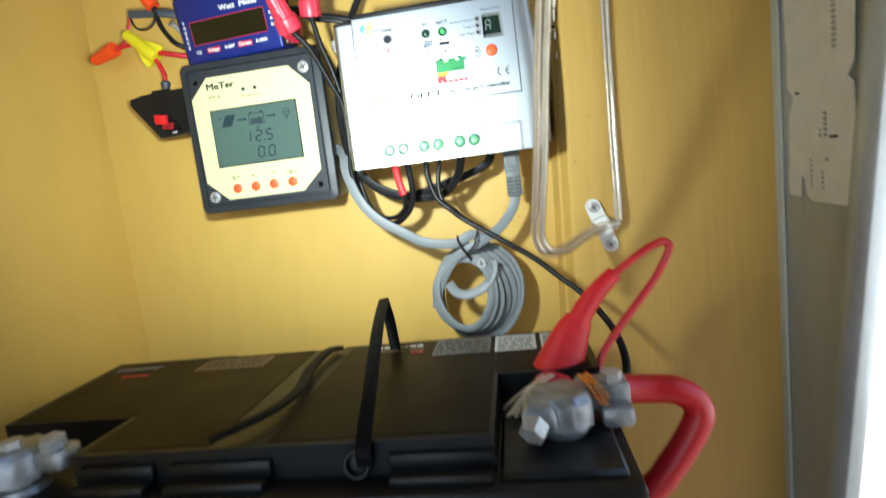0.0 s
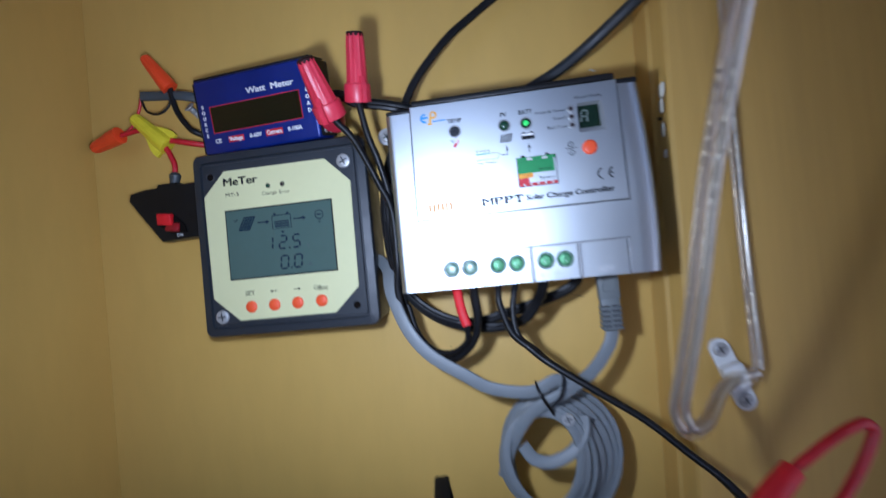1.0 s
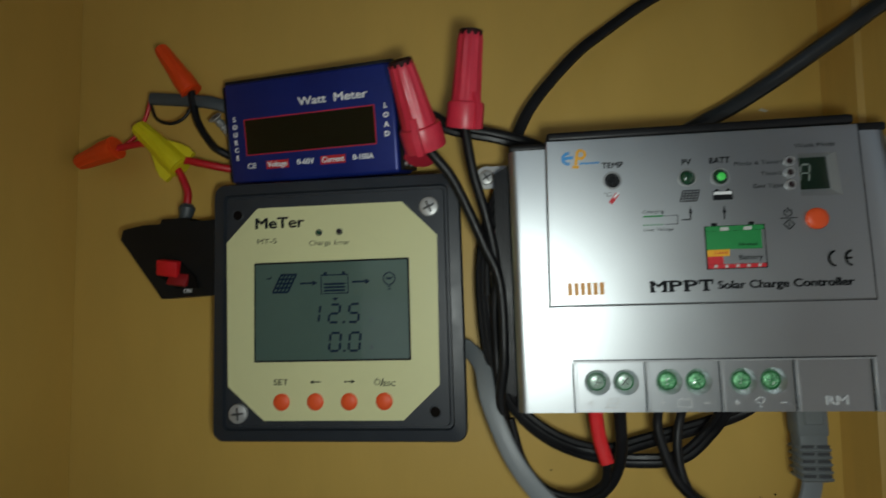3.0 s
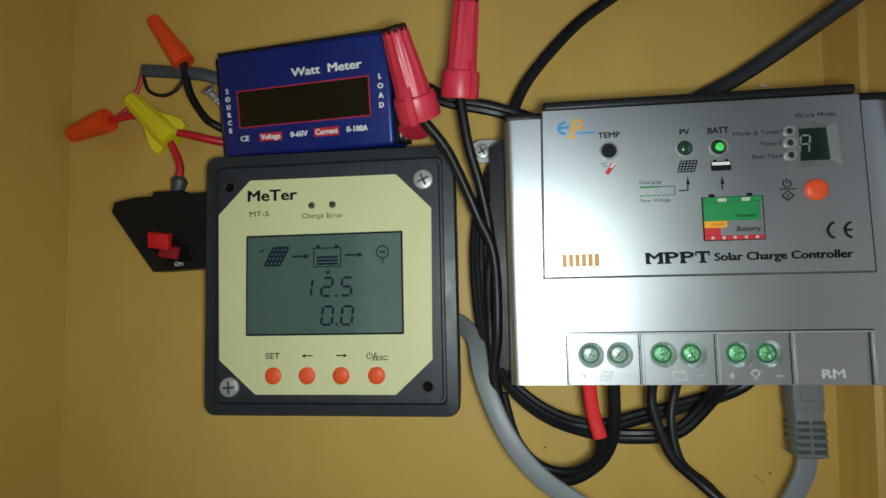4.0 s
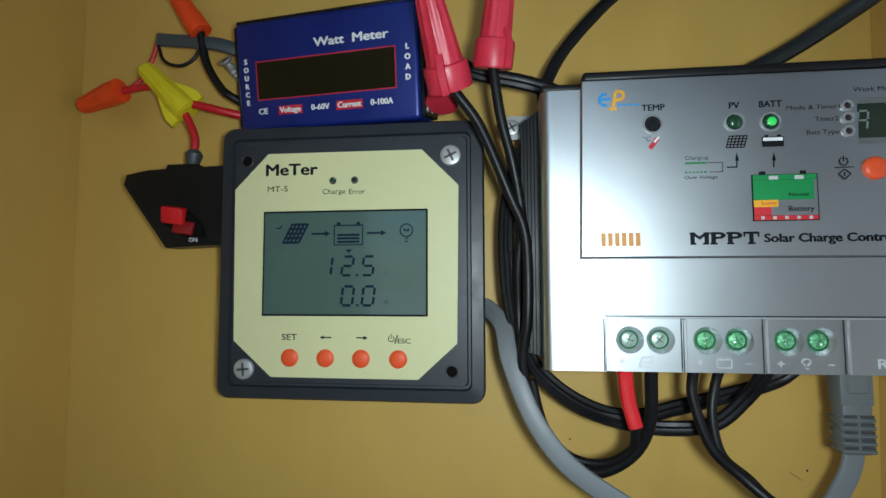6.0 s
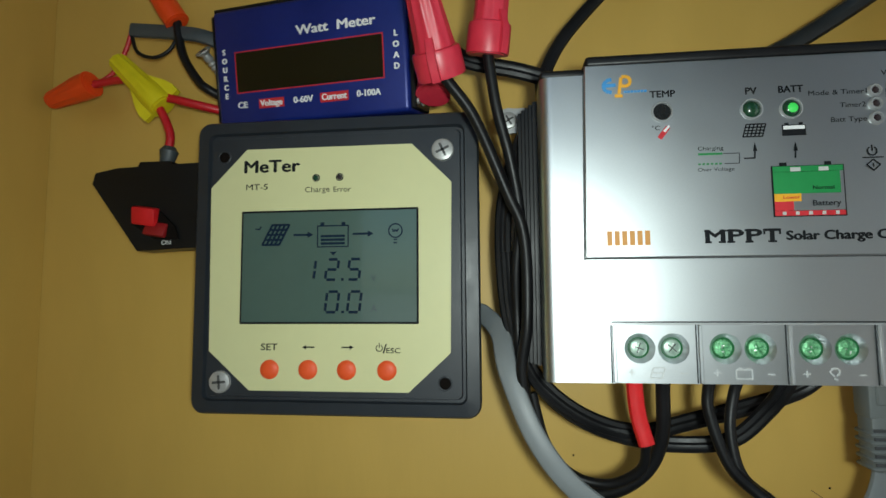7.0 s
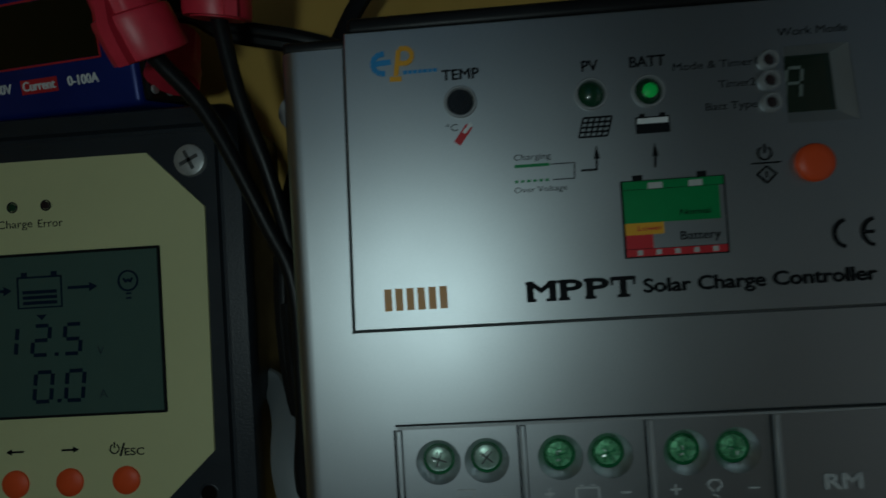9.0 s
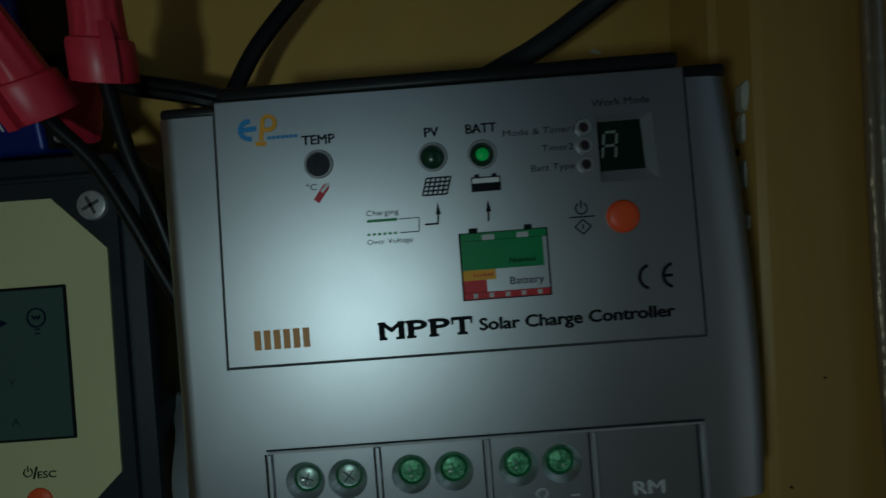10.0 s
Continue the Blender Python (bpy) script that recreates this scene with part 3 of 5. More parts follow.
# dark rounded rim that closes the cover at the top
for _x0, _x1, _zb, _zt, _yf in ((-0.0225, 0.0826, 0.4660, 0.4694, CF - 0.0002), (-0.0366, -0.0226, 0.4632, 0.4660, CF + 0.0010), (0.0827, 0.0936, 0.4632, 0.4664, CF + 0.0012)):
    part("top_edge", bevel_all(box((_x0, _yf, _zb), (_x1, -0.0475, _zt)), 0.0011, 3), HEATSINK, ctrl, "black rounded rim")

# lower terminal covers, with real holes over the screws
def holed(bm, x0, x1, z0, z1, cx, cz, r, y, deep, n=32):
    ring, outer, inner = [], [], []
    for i in range(n):
        a = 2 * math.pi * (i + 0.5) / n
        c, s = math.cos(a), math.sin(a)
        f = min((x1 - cx) / c if c > 0 else (x0 - cx) / c, (z1 - cz) / s if s > 0 else (z0 - cz) / s)
        outer.append(bm.verts.new((cx + f * c, y, cz + f * s)))
        ring.append(bm.verts.new((cx + r * c, y, cz + r * s)))
        inner.append(bm.verts.new((cx + 0.70 * r * c, y + deep, cz + 0.70 * r * s)))
    corners = [bm.verts.new((x, y, z)) for x, z in ((x1, z1), (x0, z1), (x0, z0), (x1, z0))]
    for i in range(n):
        j = (i + 1) % n
        bm.faces.new((outer[i], outer[j], ring[j], ring[i]))
        bm.faces.new((ring[i], ring[j], inner[j], inner[i]))
    for k, q in enumerate(corners):
        i = int(math.floor((math.atan2(q.co.z - cz, q.co.x - cx) % (2 * math.pi)) / (2 * math.pi) * n - 0.5)) % n
        j = (i + 1) % n
        bm.faces.new((outer[i], q, outer[j]))


TF = -0.0584
edges_x = [-0.0165, 0.0081, 0.0330, 0.0570, 0.0815]
for k, (sa, sb) in enumerate(((-0.0090, 0.0007), (0.0153, 0.0250), (0.0398, 0.0495))):
    x0, x1 = edges_x[k], edges_x[k + 1]
    mid = (sa + sb) / 2
    bm = bmesh.new()
    holed(bm, x0, mid, 0.3725, 0.3853, sa, 0.3783, 0.0045, TF, 0.0018)
    holed(bm, mid, x1, 0.3725, 0.3853, sb, 0.3783, 0.0045, TF, 0.0018)
    lo = [bm.verts.new(p) for p in ((x0, TF, 0.3725), (x1, TF, 0.3725), (x1, TF, 0.3680), (x0, TF, 0.3680))]
    bm.faces.new(lo)
    un = [bm.verts.new(p) for p in ((x0, TF, 0.3680), (x1, TF, 0.3680), (x1, -0.046, 0.3680), (x0, -0.046, 0.3680))]
    bm.faces.new(un)
    cap = part("terminal_cover", bm, SILVER, ctrl, "silver terminal cover with two screw holes")
    block = part("terminal_block", box((sa - 0.0042, TF + 0.0028, 0.3742), (sb + 0.0042, TF + 0.010, 0.3824)), GREEN_PLASTIC, cap, "green plastic terminal block", smooth=False)
    for i, s in enumerate((sa, sb)):
        part("terminal_well", ring(0.0028, 0.0033, 0.0008, on_face(s, TF + 0.0028, 0.3783)), GREEN_PLASTIC, cap)
        steel = STEEL_SCREW if k == 0 else TERM_SCREW
        seat = on_face(s, TF + 0.0028, 0.3783)
        head = part("terminal_screw", disc(0.0028, 0.0014, seat, 20, 0.75), steel, cap, "worn cross-slot terminal screw")
        turn = (70, 50, 15, 110, 20, 80)[2 * k + i]
        bm = bmesh.new()
        for q in (0, 90):
            box((-0.0016, -0.00016, 0.0013), (0.0016, 0.00016, 0.00143), m=seat @ pose(0, 0, 0, 0, 0, turn + q), bm=bm)
        part("terminal_slot", bm, SLOT_AND_SHADE if k == 0 else GREEN_PLASTIC, cap, smooth=False)
        # small white chips stand in for glints on the screw head
        wear_and_glint = random.Random(31 * k + i)
        for q in range(3):
            u = wear_and_glint.uniform(0.0003, 0.0006)
            bm = box((u, u, 0.0012), (u + wear_and_glint.uniform(0.0004, 0.0012), u + wear_and_glint.uniform(0.0002, 0.0005), 0.00152 + 0.0002 * wear_and_glint.random()), 0.0001, 1, m=seat @ pose(0, 0, 0, wear_and_glint.uniform(-14, 14), wear_and_glint.uniform(-14, 14), turn + 90 * q))
            part("glint_chip", bm, GLINT, cap)
    # raised marks, the light they catch put into a paler colour
    strokes("mark", [((sa - 0.0036, 0.3712), (sa - 0.0016, 0.3712)), ((sa - 0.0026, 0.3702), (sa - 0.0026, 0.3722))], 0.0004, TF, LIT_RELIEF, cap)
    strokes("mark", [((sb + 0.0016, 0.3710), (sb + 0.0036, 0.3710))], 0.0004, TF, LIT_RELIEF, cap)
    if k == 0:
        strokes("mark", [((mid - 0.0022, 0.3696), (mid + 0.0012, 0.3696)), ((mid - 0.0012, 0.3726), (mid + 0.0022, 0.3726)), ((mid - 0.0022, 0.3696), (mid - 0.0012, 0.3726)), ((mid + 0.0012, 0.3696), (mid + 0.0022, 0.3726)), ((mid - 0.0017, 0.3711), (mid + 0.0017, 0.3711))], 0.00035, TF, LIT_RELIEF, cap)
    elif k == 1:
        strokes("mark", [((mid - 0.0022, 0.3696), (mid + 0.0022, 0.3696)), ((mid - 0.0022, 0.3722), (mid + 0.0022, 0.3722)), ((mid - 0.0022, 0.3696), (mid - 0.0022, 0.3722)), ((mid + 0.0022, 0.3696), (mid + 0.0022, 0.3722)), ((mid - 0.0016, 0.3727), (mid - 0.0006, 0.3727)), ((mid + 0.0006, 0.3727), (mid + 0.0016, 0.3727))], 0.00035, TF, LIT_RELIEF, cap)
    else:
        strokes("mark", [((mid - 0.0014, 0.3718), (mid - 0.0006, 0.3728)), ((mid - 0.0006, 0.3728), (mid + 0.0008, 0.3728)), ((mid + 0.0008, 0.3728), (mid + 0.0014, 0.3718)), ((mid + 0.0014, 0.3718), (mid + 0.0003, 0.3706)), ((mid - 0.0014, 0.3718), (mid - 0.0003, 0.3706)), ((mid - 0.0004, 0.3700), (mid + 0.0006, 0.3696))], 0.0004, TF, LIT_RELIEF, cap)
rm = part("socket_cover", box((edges_x[3], TF, 0.3680), (edges_x[4], -0.046, 0.3853)), SILVER, ctrl, "plain silver cover over the cable socket", smooth=False)
face_text("RM", 0.0688, TF - 0.00012, 0.3715, 0.0042, LIT_RELIEF, rm, bold=0.00022, width=0.0068)
for k, x in enumerate(edges_x):
    part("ridge", bevel_all(box((x - 0.00055, CF - 0.0005, 0.3682), (x + 0.00055, TF, 0.3853)), 0.0002, 1), SILVER_EDGE if k > 1 else SILVER, ctrl)
for x in edges_x:
    strokes("joint", [((x - 0.0009, 0.3682), (x - 0.0009, 0.3853))], 0.0004, TF + 0.00005 if x > edges_x[0] else CF - 0.0001, GREY_INK, ctrl)
strokes("joint", [((-0.0172, 0.38615), (0.0820, 0.38615))], 0.0004, CF - 0.0001, GREY_INK, ctrl)
strokes("seam", [((-0.0168, 0.38555), (0.0820, 0.38555))], 0.0005, CF - 0.0001, SILVER_EDGE, ctrl)

# print and lamps on the label panel
LF = CF - 0.0007
_arc = [(-0.0152 - 0.0021 * math.cos(radians(a)), 0.4590 + 0.0020 * math.sin(radians(a))) for a in range(-100, 101, 25)]
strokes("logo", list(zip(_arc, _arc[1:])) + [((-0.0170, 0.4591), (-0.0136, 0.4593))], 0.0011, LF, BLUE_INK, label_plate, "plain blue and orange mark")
_arc = [(-0.0109 + 0.0017 * math.sin(radians(a)), 0.4603 + 0.0016 * math.cos(radians(a))) for a in range(-30, 211, 30)]
strokes("logo", list(zip(_arc, _arc[1:])) + [((-0.0127, 0.4564), (-0.0119, 0.4616)), ((-0.0140, 0.4558), (-0.0116, 0.4557))], 0.0010, LF, YEL_INK, label_plate)
bars("logo", [(-0.0112 + i * 0.0010, 0.4566, -0.0104 + i * 0.0010, 0.4573) for i in range(7)], LF, BLUE_INK, label_plate)
face_text("TEMP", 0.0002, LF, 0.4556, 0.0030, INK, label_plate, bold=0.00009, width=0.0074)
face_text("PV", 0.0257, LF, 0.4552, 0.0030, INK, label_plate, bold=0.00009)
face_text("BATT", 0.0369, LF, 0.4552, 0.0030, INK, label_plate, bold=0.00009, width=0.0068)
for x, z, m, nm, lab in ((-0.0001, 0.4501, LED_BLACK, "sensor", "dark sensor hole"), (0.0257, 0.4497, LED_DARK, "indicator_lamp", "unlit green indicator lamp"), (0.0368, 0.4494, LED_DARK, "indicator_lamp", "lit green indicator lamp")):
    part("bezel", ring(0.0026, 0.0033, 0.0006, on_face(x, LF, z)), SILVER_EDGE, label_plate)
    part(nm, lathe([(0.0026, 0.0), (0.0025, 0.0003), (0.0017, 0.0010), (0.0007, 0.0013), (0.00005, 0.00135)] if m is not LED_BLACK else [(0.0026, 0.0), (0.0025, 0.0001), (0.00005, 0.00012)], on_face(x, LF, z), 24), m, label_plate, lab)
part("lamp_core", lathe([(0.0017, 0.0008), (0.0013, 0.00125), (0.0006, 0.00150), (0.00005, 0.00155)], on_face(0.0368, LF, 0.4493), 20), LED_GREEN, label_plate, "glowing green core")
strokes("thermometer", [((-0.0012, 0.4418), (0.0014, 0.4452))], 0.0015, LF, RED_INK, label_plate, "red printed thermometer")
strokes("thermometer", [((0.0002, 0.4438), (0.0018, 0.4456))], 0.0007, LF - 0.0001, WHITE_INK, label_plate)
face_text("\u00b0C", -0.0021, LF, 0.4450, 0.0020, GREY_INK, label_plate, width=0.0024)
_pan = [((0.0228 + 0.0011 * i, 0.4412), (0.0239 + 0.0011 * i, 0.4450)) for i in range(6)] + [((0.0228 + 0.00028 * i, 0.4412 + 0.00095 * i), (0.0283 + 0.00028 * i, 0.4412 + 0.00095 * i)) for i in range(5)]
tagged(strokes("panel_symbol", _pan, 0.00035, LF, INK, label_plate), kind="stuff")
bars("battery_symbol", [(0.0339, 0.4411, 0.0405, 0.4430), (0.0339, 0.4430, 0.0342, 0.4444), (0.0402, 0.4430, 0.0405, 0.4444), (0.0339, 0.4441, 0.0405, 0.4444), (0.0347, 0.4444, 0.0358, 0.4450), (0.0386, 0.4444, 0.0397, 0.4450)], LF, INK, label_plate)
bars("battery_symbol", [(0.0342, 0.4430, 0.0402, 0.4441)], LF, WHITE_INK, label_plate)
strokes("arrow", [((0.0371, 0.4343), (0.0373, 0.4372)), ((0.0258, 0.4347), (0.0260, 0.4376)), ((0.0228, 0.4347), (0.0260, 0.4347))], 0.0004, LF, INK, label_plate)
_bm = prism([(0.0367, 0.4365), (0.0373, 0.4392), (0.0379, 0.4365)], LF - 0.00015, LF)
prism([(0.0254, 0.4368), (0.0260, 0.4395), (0.0266, 0.4368)], LF - 0.00015, LF, _bm)
part("arrow", _bm, INK, label_plate, smooth=False)
face_text("Charging", 0.0134, LF, 0.4381, 0.0017, INK, label_plate, width=0.0073)
face_text("Over Voltage", 0.0147, LF, 0.4316, 0.0016, INK, label_plate, width=0.0104)
bars("green_line", [(0.0098, 0.4361, 0.0167, 0.4367)] + [(0.0097 + 0.0012 * i, 0.4331, 0.0104 + 0.0012 * i, 0.4336) for i in range(6)], LF, GREEN_INK, label_plate)
strokes("bracket", [((0.0170, 0.4364), (0.0216, 0.4364)), ((0.0216, 0.4364), (0.0214, 0.4333)), ((0.0214, 0.4333), (0.0172, 0.4333))], 0.0002, LF, GREY_INK, label_plate)
# the printed battery gauge
GX0, GX1, GZ0, GZ1 = 0.0301, 0.0501, 0.4168, 0.4320
gauge = bars("battery_gauge", [(GX0, GZ0, GX1, GZ1)], LF, INK, ctrl, "printed battery gauge in green, amber and red")
bars("gauge_band", [(GX0 + 0.0004, 0.4302, GX1 - 0.0004, 0.4318), (GX0 + 0.0004, 0.4236, GX1 - 0.0013, 0.4301)], LF - 0.00015, GREEN_INK, gauge)
bars("gauge_band", [(GX0 + 0.0004, 0.4186, GX1 - 0.0004, 0.4236), (GX1 - 0.0013, 0.4236, GX1 - 0.0004, 0.4301)], LF - 0.00012, SILVER, gauge)
bars("gauge_band", [(GX0 + 0.0004, 0.4213, GX0 + 0.0078, 0.4236)], LF - 0.0002, YEL_INK, gauge)
bars("gauge_band", [(GX0 + 0.0004, 0.4186, GX0 + 0.0056, 0.4213)], LF - 0.0002, RED_INK, gauge)
bars("gauge_band", [(GX0 + 0.0004, 0.4171, GX1 - 0.0004, 0.4185)], LF - 0.00015, RED_INK, gauge)
bars("gauge_dash", [(GX0 + 0.0024 + 0.0036 * i, 0.4173, GX0 + 0.0034 + 0.0036 * i, 0.4183) for i in range(5)] + [(GX0 + 0.0052, 0.4302, GX0 + 0.0080, 0.4314), (GX0 + 0.0130, 0.4302, GX0 + 0.0156, 0.4314)], LF - 0.0003, BATT_WHITE, gauge)
bars("gauge_post", [(GX0 + 0.0024, 0.4320, GX0 + 0.0044, 0.4330), (GX1 - 0.0052, 0.4320, GX1 - 0.0034, 0.4330)], LF, INK, gauge)
face_text("Battery", 0.0446, LF - 0.0005, 0.4206, 0.0024, INK, gauge, width=0.0076)
face_text("Lower", GX0 + 0.0050, LF - 0.0005, 0.4225, 0.0014, RED_INK, gauge, width=0.0046)
face_text("Normal", 0.0440, LF - 0.0005, 0.4252, 0.0016, INK, gauge, width=0.0058)
for ch, x, w in (("M", 0.0135, 0.0052), ("P", 0.0191, 0.0040), ("P", 0.0242, 0.0040), ("T", 0.0294, 0.0044)):
    face_text(ch, x, LF, 0.4114, 0.0050, INK, label_plate, bold=0.00028, width=w)
for x, w in ((0.0106, 0.0018), (0.0144, 0.0020), (0.0168, 0.0022), (0.0219, 0.0022), (0.0282, 0.0024)):
    bars("serif", [(x, 0.4094, x + w, 0.4100)], LF, INK, label_plate)
bars("serif", [(0.0104, 0.4128, 0.0122, 0.4134), (0.0148, 0.4128, 0.0166, 0.4134), (0.0167, 0.4128, 0.0180, 0.4134), (0.0218, 0.4128, 0.0231, 0.4134), (0.0270, 0.4118, 0.0275, 0.4134), (0.0313, 0.4118, 0.0318, 0.4134)], LF, INK, label_plate)
face_text("Solar Charge Controller", 0.0551, LF, 0.4112, 0.0038, INK, label_plate, bold=0.00019, width=0.0436)
_tr = [(-0.0177 + 0.00222 * i, 0.4092, -0.0177 + 0.00222 * i + 0.0015, 0.4136) for i in range(6)]
bars("brand_mark", _tr, LF, ORANGE_INK, label_plate, "row of plain orange bars")
# the approval mark, two open round letters
_ce = []
for cx in (0.0722, 0.0775):
    pts = [(cx - 0.0024 * math.cos(radians(a)), 0.4192 + 0.0026 * math.sin(radians(a))) for a in range(-80, 81, 20)]
    _ce += list(zip(pts, pts[1:]))
_ce.append(((0.0752, 0.4192), (0.0772, 0.4192)))
strokes("approval_mark", _ce, 0.0007, LF, INK, label_plate)
part("button", lathe([(0.0037, 0.0), (0.0037, 0.0006), (0.0033, 0.0011), (0.0020, 0.0014), (0.00005, 0.0015)], on_face(0.0671, LF, 0.4331), 28), BUTTON, label_plate, "round orange push button")
_pw = [((0.0580 + 0.0013 * math.sin(radians(a)), 0.4356 + 0.0013 * math.cos(radians(a))), (0.0580 + 0.0013 * math.sin(radians(a + 30)), 0.4356 + 0.0013 * math.cos(radians(a + 30)))) for a in range(30, 330, 30)]
_pw += [((0.0580, 0.4356), (0.0580, 0.4374)), ((0.0553, 0.4337), (0.0609, 0.4337)), ((0.0563, 0.4315), (0.0581, 0.4331)), ((0.0581, 0.4331), (0.0599, 0.4315)), ((0.0599, 0.4315), (0.0581, 0.4298)), ((0.0581, 0.4298), (0.0563, 0.4315)), ((0.0581, 0.4309), (0.0581, 0.4321))]
strokes("power_symbol", _pw, 0.0003, LF, INK, label_plate)
face_text("Work Mode", 0.0686, LF, 0.4588, 0.0022, INK, label_plate, width=0.0130)
for i, (txt, x, z) in enumerate((("Mode & Timer1", 0.0500, 0.4536), ("Timer2", 0.0538, 0.4496), ("Batt Type", 0.0524, 0.4453))):
    face_text(txt, x, LF, z, 0.0021, INK, label_plate, width=(0.0160, 0.0070, 0.0098)[i])
    part("bezel", ring(0.0010, 0.0020, 0.0011, on_face(0.0598, LF, z), 20), SILVER_EDGE, label_plate)
    part("small_lamp", disc(0.0013, 0.0006, on_face(0.0598, LF, z), 16, 0.6), LED_RED, label_plate, "small unlit red lamp")
# bevelled frame round the digit window
WD = LF + 0.0036
_floor = [(0.0629, 0.4440), (0.0744, 0.4440), (0.0738, 0.4553), (0.0629, 0.4553)]
_bm = bmesh.new()
_a = [_bm.verts.new((x, LF + 0.0002, z)) for x, z in WINDOW]
_c = [_bm.verts.new((x, WD, z)) for x, z in _floor]
for i in range(4):
    j = (i + 1) % 4
    _bm.faces.new((_a[i], _a[j], _c[j], _c[i]))
part("window_bezel", _bm, SILVER_EDGE, label_plate, "sloping silver window frame", smooth=False)
disp = part("digit_window", box((0.0620, WD - 0.0001, 0.4430), (0.0750, WD + 0.0008, 0.4562)), DISPLAY, ctrl, "dark digit display window", smooth=False)
seven_segment("A", 0.0646, 0.4466, 0.0030, 0.0062, 0.0006, WD - 0.0002, SEGMENT, disp)


# ---- the remote meter ----
MF = -0.0300
meter = thing("remote_meter", (-0.1135, 0.0, 0.3515), "dark grey square display meter with cream label and orange buttons", "meter")
MX0, MX1, MZ0, MZ1 = -0.1693, -0.0578, 0.3500, 0.4634


def rounded(x0, x1, z0, z1, r, n=5):
    out = []
    for cx, cz, a0 in ((x1 - r, z1 - r, 0), (x0 + r, z1 - r, 90), (x0 + r, z0 + r, 180), (x1 - r, z0 + r, 270)):
        out += [(cx + r * math.cos(radians(a0 + 90 * i / n)), cz + r * math.sin(radians(a0 + 90 * i / n))) for i in range(n + 1)]
    return out


def loft_y(rings, bm=None, close=True):
    bm = bm or bmesh.new()
    made = [[bm.verts.new((x, y, z)) for x, z in outline] for outline, y in rings]
    for a, b in zip(made, made[1:]):
        for i in range(len(a)):
            j = (i + 1) % len(a)
            bm.faces.new((a[i], a[j], b[j], b[i]))
    if close:
        bm.faces.new(made[0]), bm.faces.new(made[-1][::-1])
    return bm


_in = 0.0085
part("box", loft_y([
    (rounded(MX0 + 0.002, MX1 - 0.002, MZ0 + 0.002, MZ1 - 0.002, 0.0045), -0.0003),
    (rounded(MX0 + 0.0005, MX1 - 0.0005, MZ0 + 0.0005, MZ1 - 0.0005, 0.005), MF + 0.006),
    (rounded(MX0, MX1, MZ0, MZ1, 0.005), MF + 0.003),
    (rounded(MX0, MX1, MZ0, MZ1, 0.005), MF - 0.0008),
    (rounded(MX0 + 0.0006, MX1 - 0.0006, MZ0 + 0.0006, MZ1 - 0.0006, 0.0045), MF - 0.0016),
    (rounded(MX0 + 0.0050, MX1 - 0.0050, MZ0 + 0.0050, MZ1 - 0.0050, 0.0030), MF - 0.0022),
    (rounded(MX0 + 0.0056, MX1 - 0.0056, MZ0 + 0.0056, MZ1 - 0.0056, 0.0025), MF - 0.0006),
    (rounded(MX0 + 0.0066, MX1 - 0.0066, MZ0 + 0.0066, MZ1 - 0.0066, 0.0020), MF - 0.0006),
    (rounded(MX0 + 0.0070, MX1 - 0.0070, MZ0 + 0.0070, MZ1 - 0.0070, 0.0020), MF - 0.0018),
]), BOX_GREY, meter, "dark grey plastic box")
PF = MF - 0.0018
CUT = [(-0.1626, 0.4368), (-0.1481, 0.4517), (-0.0828, 0.4515), (-0.0679, 0.4365), (-0.0687, 0.3735), (-0.0842, 0.3592), (-0.1453, 0.3592), (-0.1617, 0.3738)]
plate = part("label_plate", prism(CUT, PF - 0.0006, PF), CREAM, meter, "cream printed label with cut corners", smooth=False)
QF = PF - 0.0006
screen_rim = part("screen_rim", bevel_all(box((-0.1495, QF - 0.0004, 0.3840), (-0.0803, QF, 0.4272)), 0.0003, 1), INK, plate)
screen = part("screen", box((-0.1487, QF - 0.0006, 0.3848), (-0.0810, QF - 0.0003, 0.4264)), LCD, meter, "grey green liquid crystal screen showing charge figures", smooth=False)
SF = QF - 0.0006
face_text("MeTer", -0.1381, QF, 0.4445, 0.0068, INK, plate, bold=0.00025, width=0.0222)
face_text("MT-5", -0.1438, QF, 0.4366, 0.0033, INK, plate, width=0.0088)
face_text("Charge", -0.1195, QF, 0.4350, 0.0030, INK, plate, width=0.0097)
face_text("Error", -0.1098, QF, 0.4348, 0.0030, INK, plate, width=0.0068)
for x, m in ((-0.1200, GREEN_PLASTIC), (-0.1107, LED_RED)):
    part("indicator_hole", ring(0.0011, 0.0015, 0.0002, on_face(x, QF, 0.4396), 18), INK, plate)
    part("indicator_lamp", disc(0.0010, 0.0003, on_face(x, QF, 0.4396), 14), m if m is LED_RED else LED_DARK, plate)
face_text("SET", -0.1376, QF, 0.3753, 0.0036, INK, plate, bold=0.00003, width=0.0064)
face_text("ESC", -0.0899, QF, 0.3742, 0.0027, INK, plate, bold=0.00003, width=0.0052)
strokes("arrow", [((-0.1243, 0.3754), (-0.1198, 0.3754)), ((-0.1094, 0.3754), (-0.1052, 0.3754)), ((-0.0936, 0.3733), (-0.0925, 0.3766))], 0.0005, QF, INK, plate)
_bm = prism([(-0.1246, 0.3754), (-0.1231, 0.3762), (-0.1231, 0.3746)], QF - 0.00015, QF)
prism([(-0.1047, 0.3754), (-0.1063, 0.3762), (-0.1063, 0.3746)], QF - 0.00015, QF, _bm)
part("arrow", _bm, INK, plate, smooth=False)
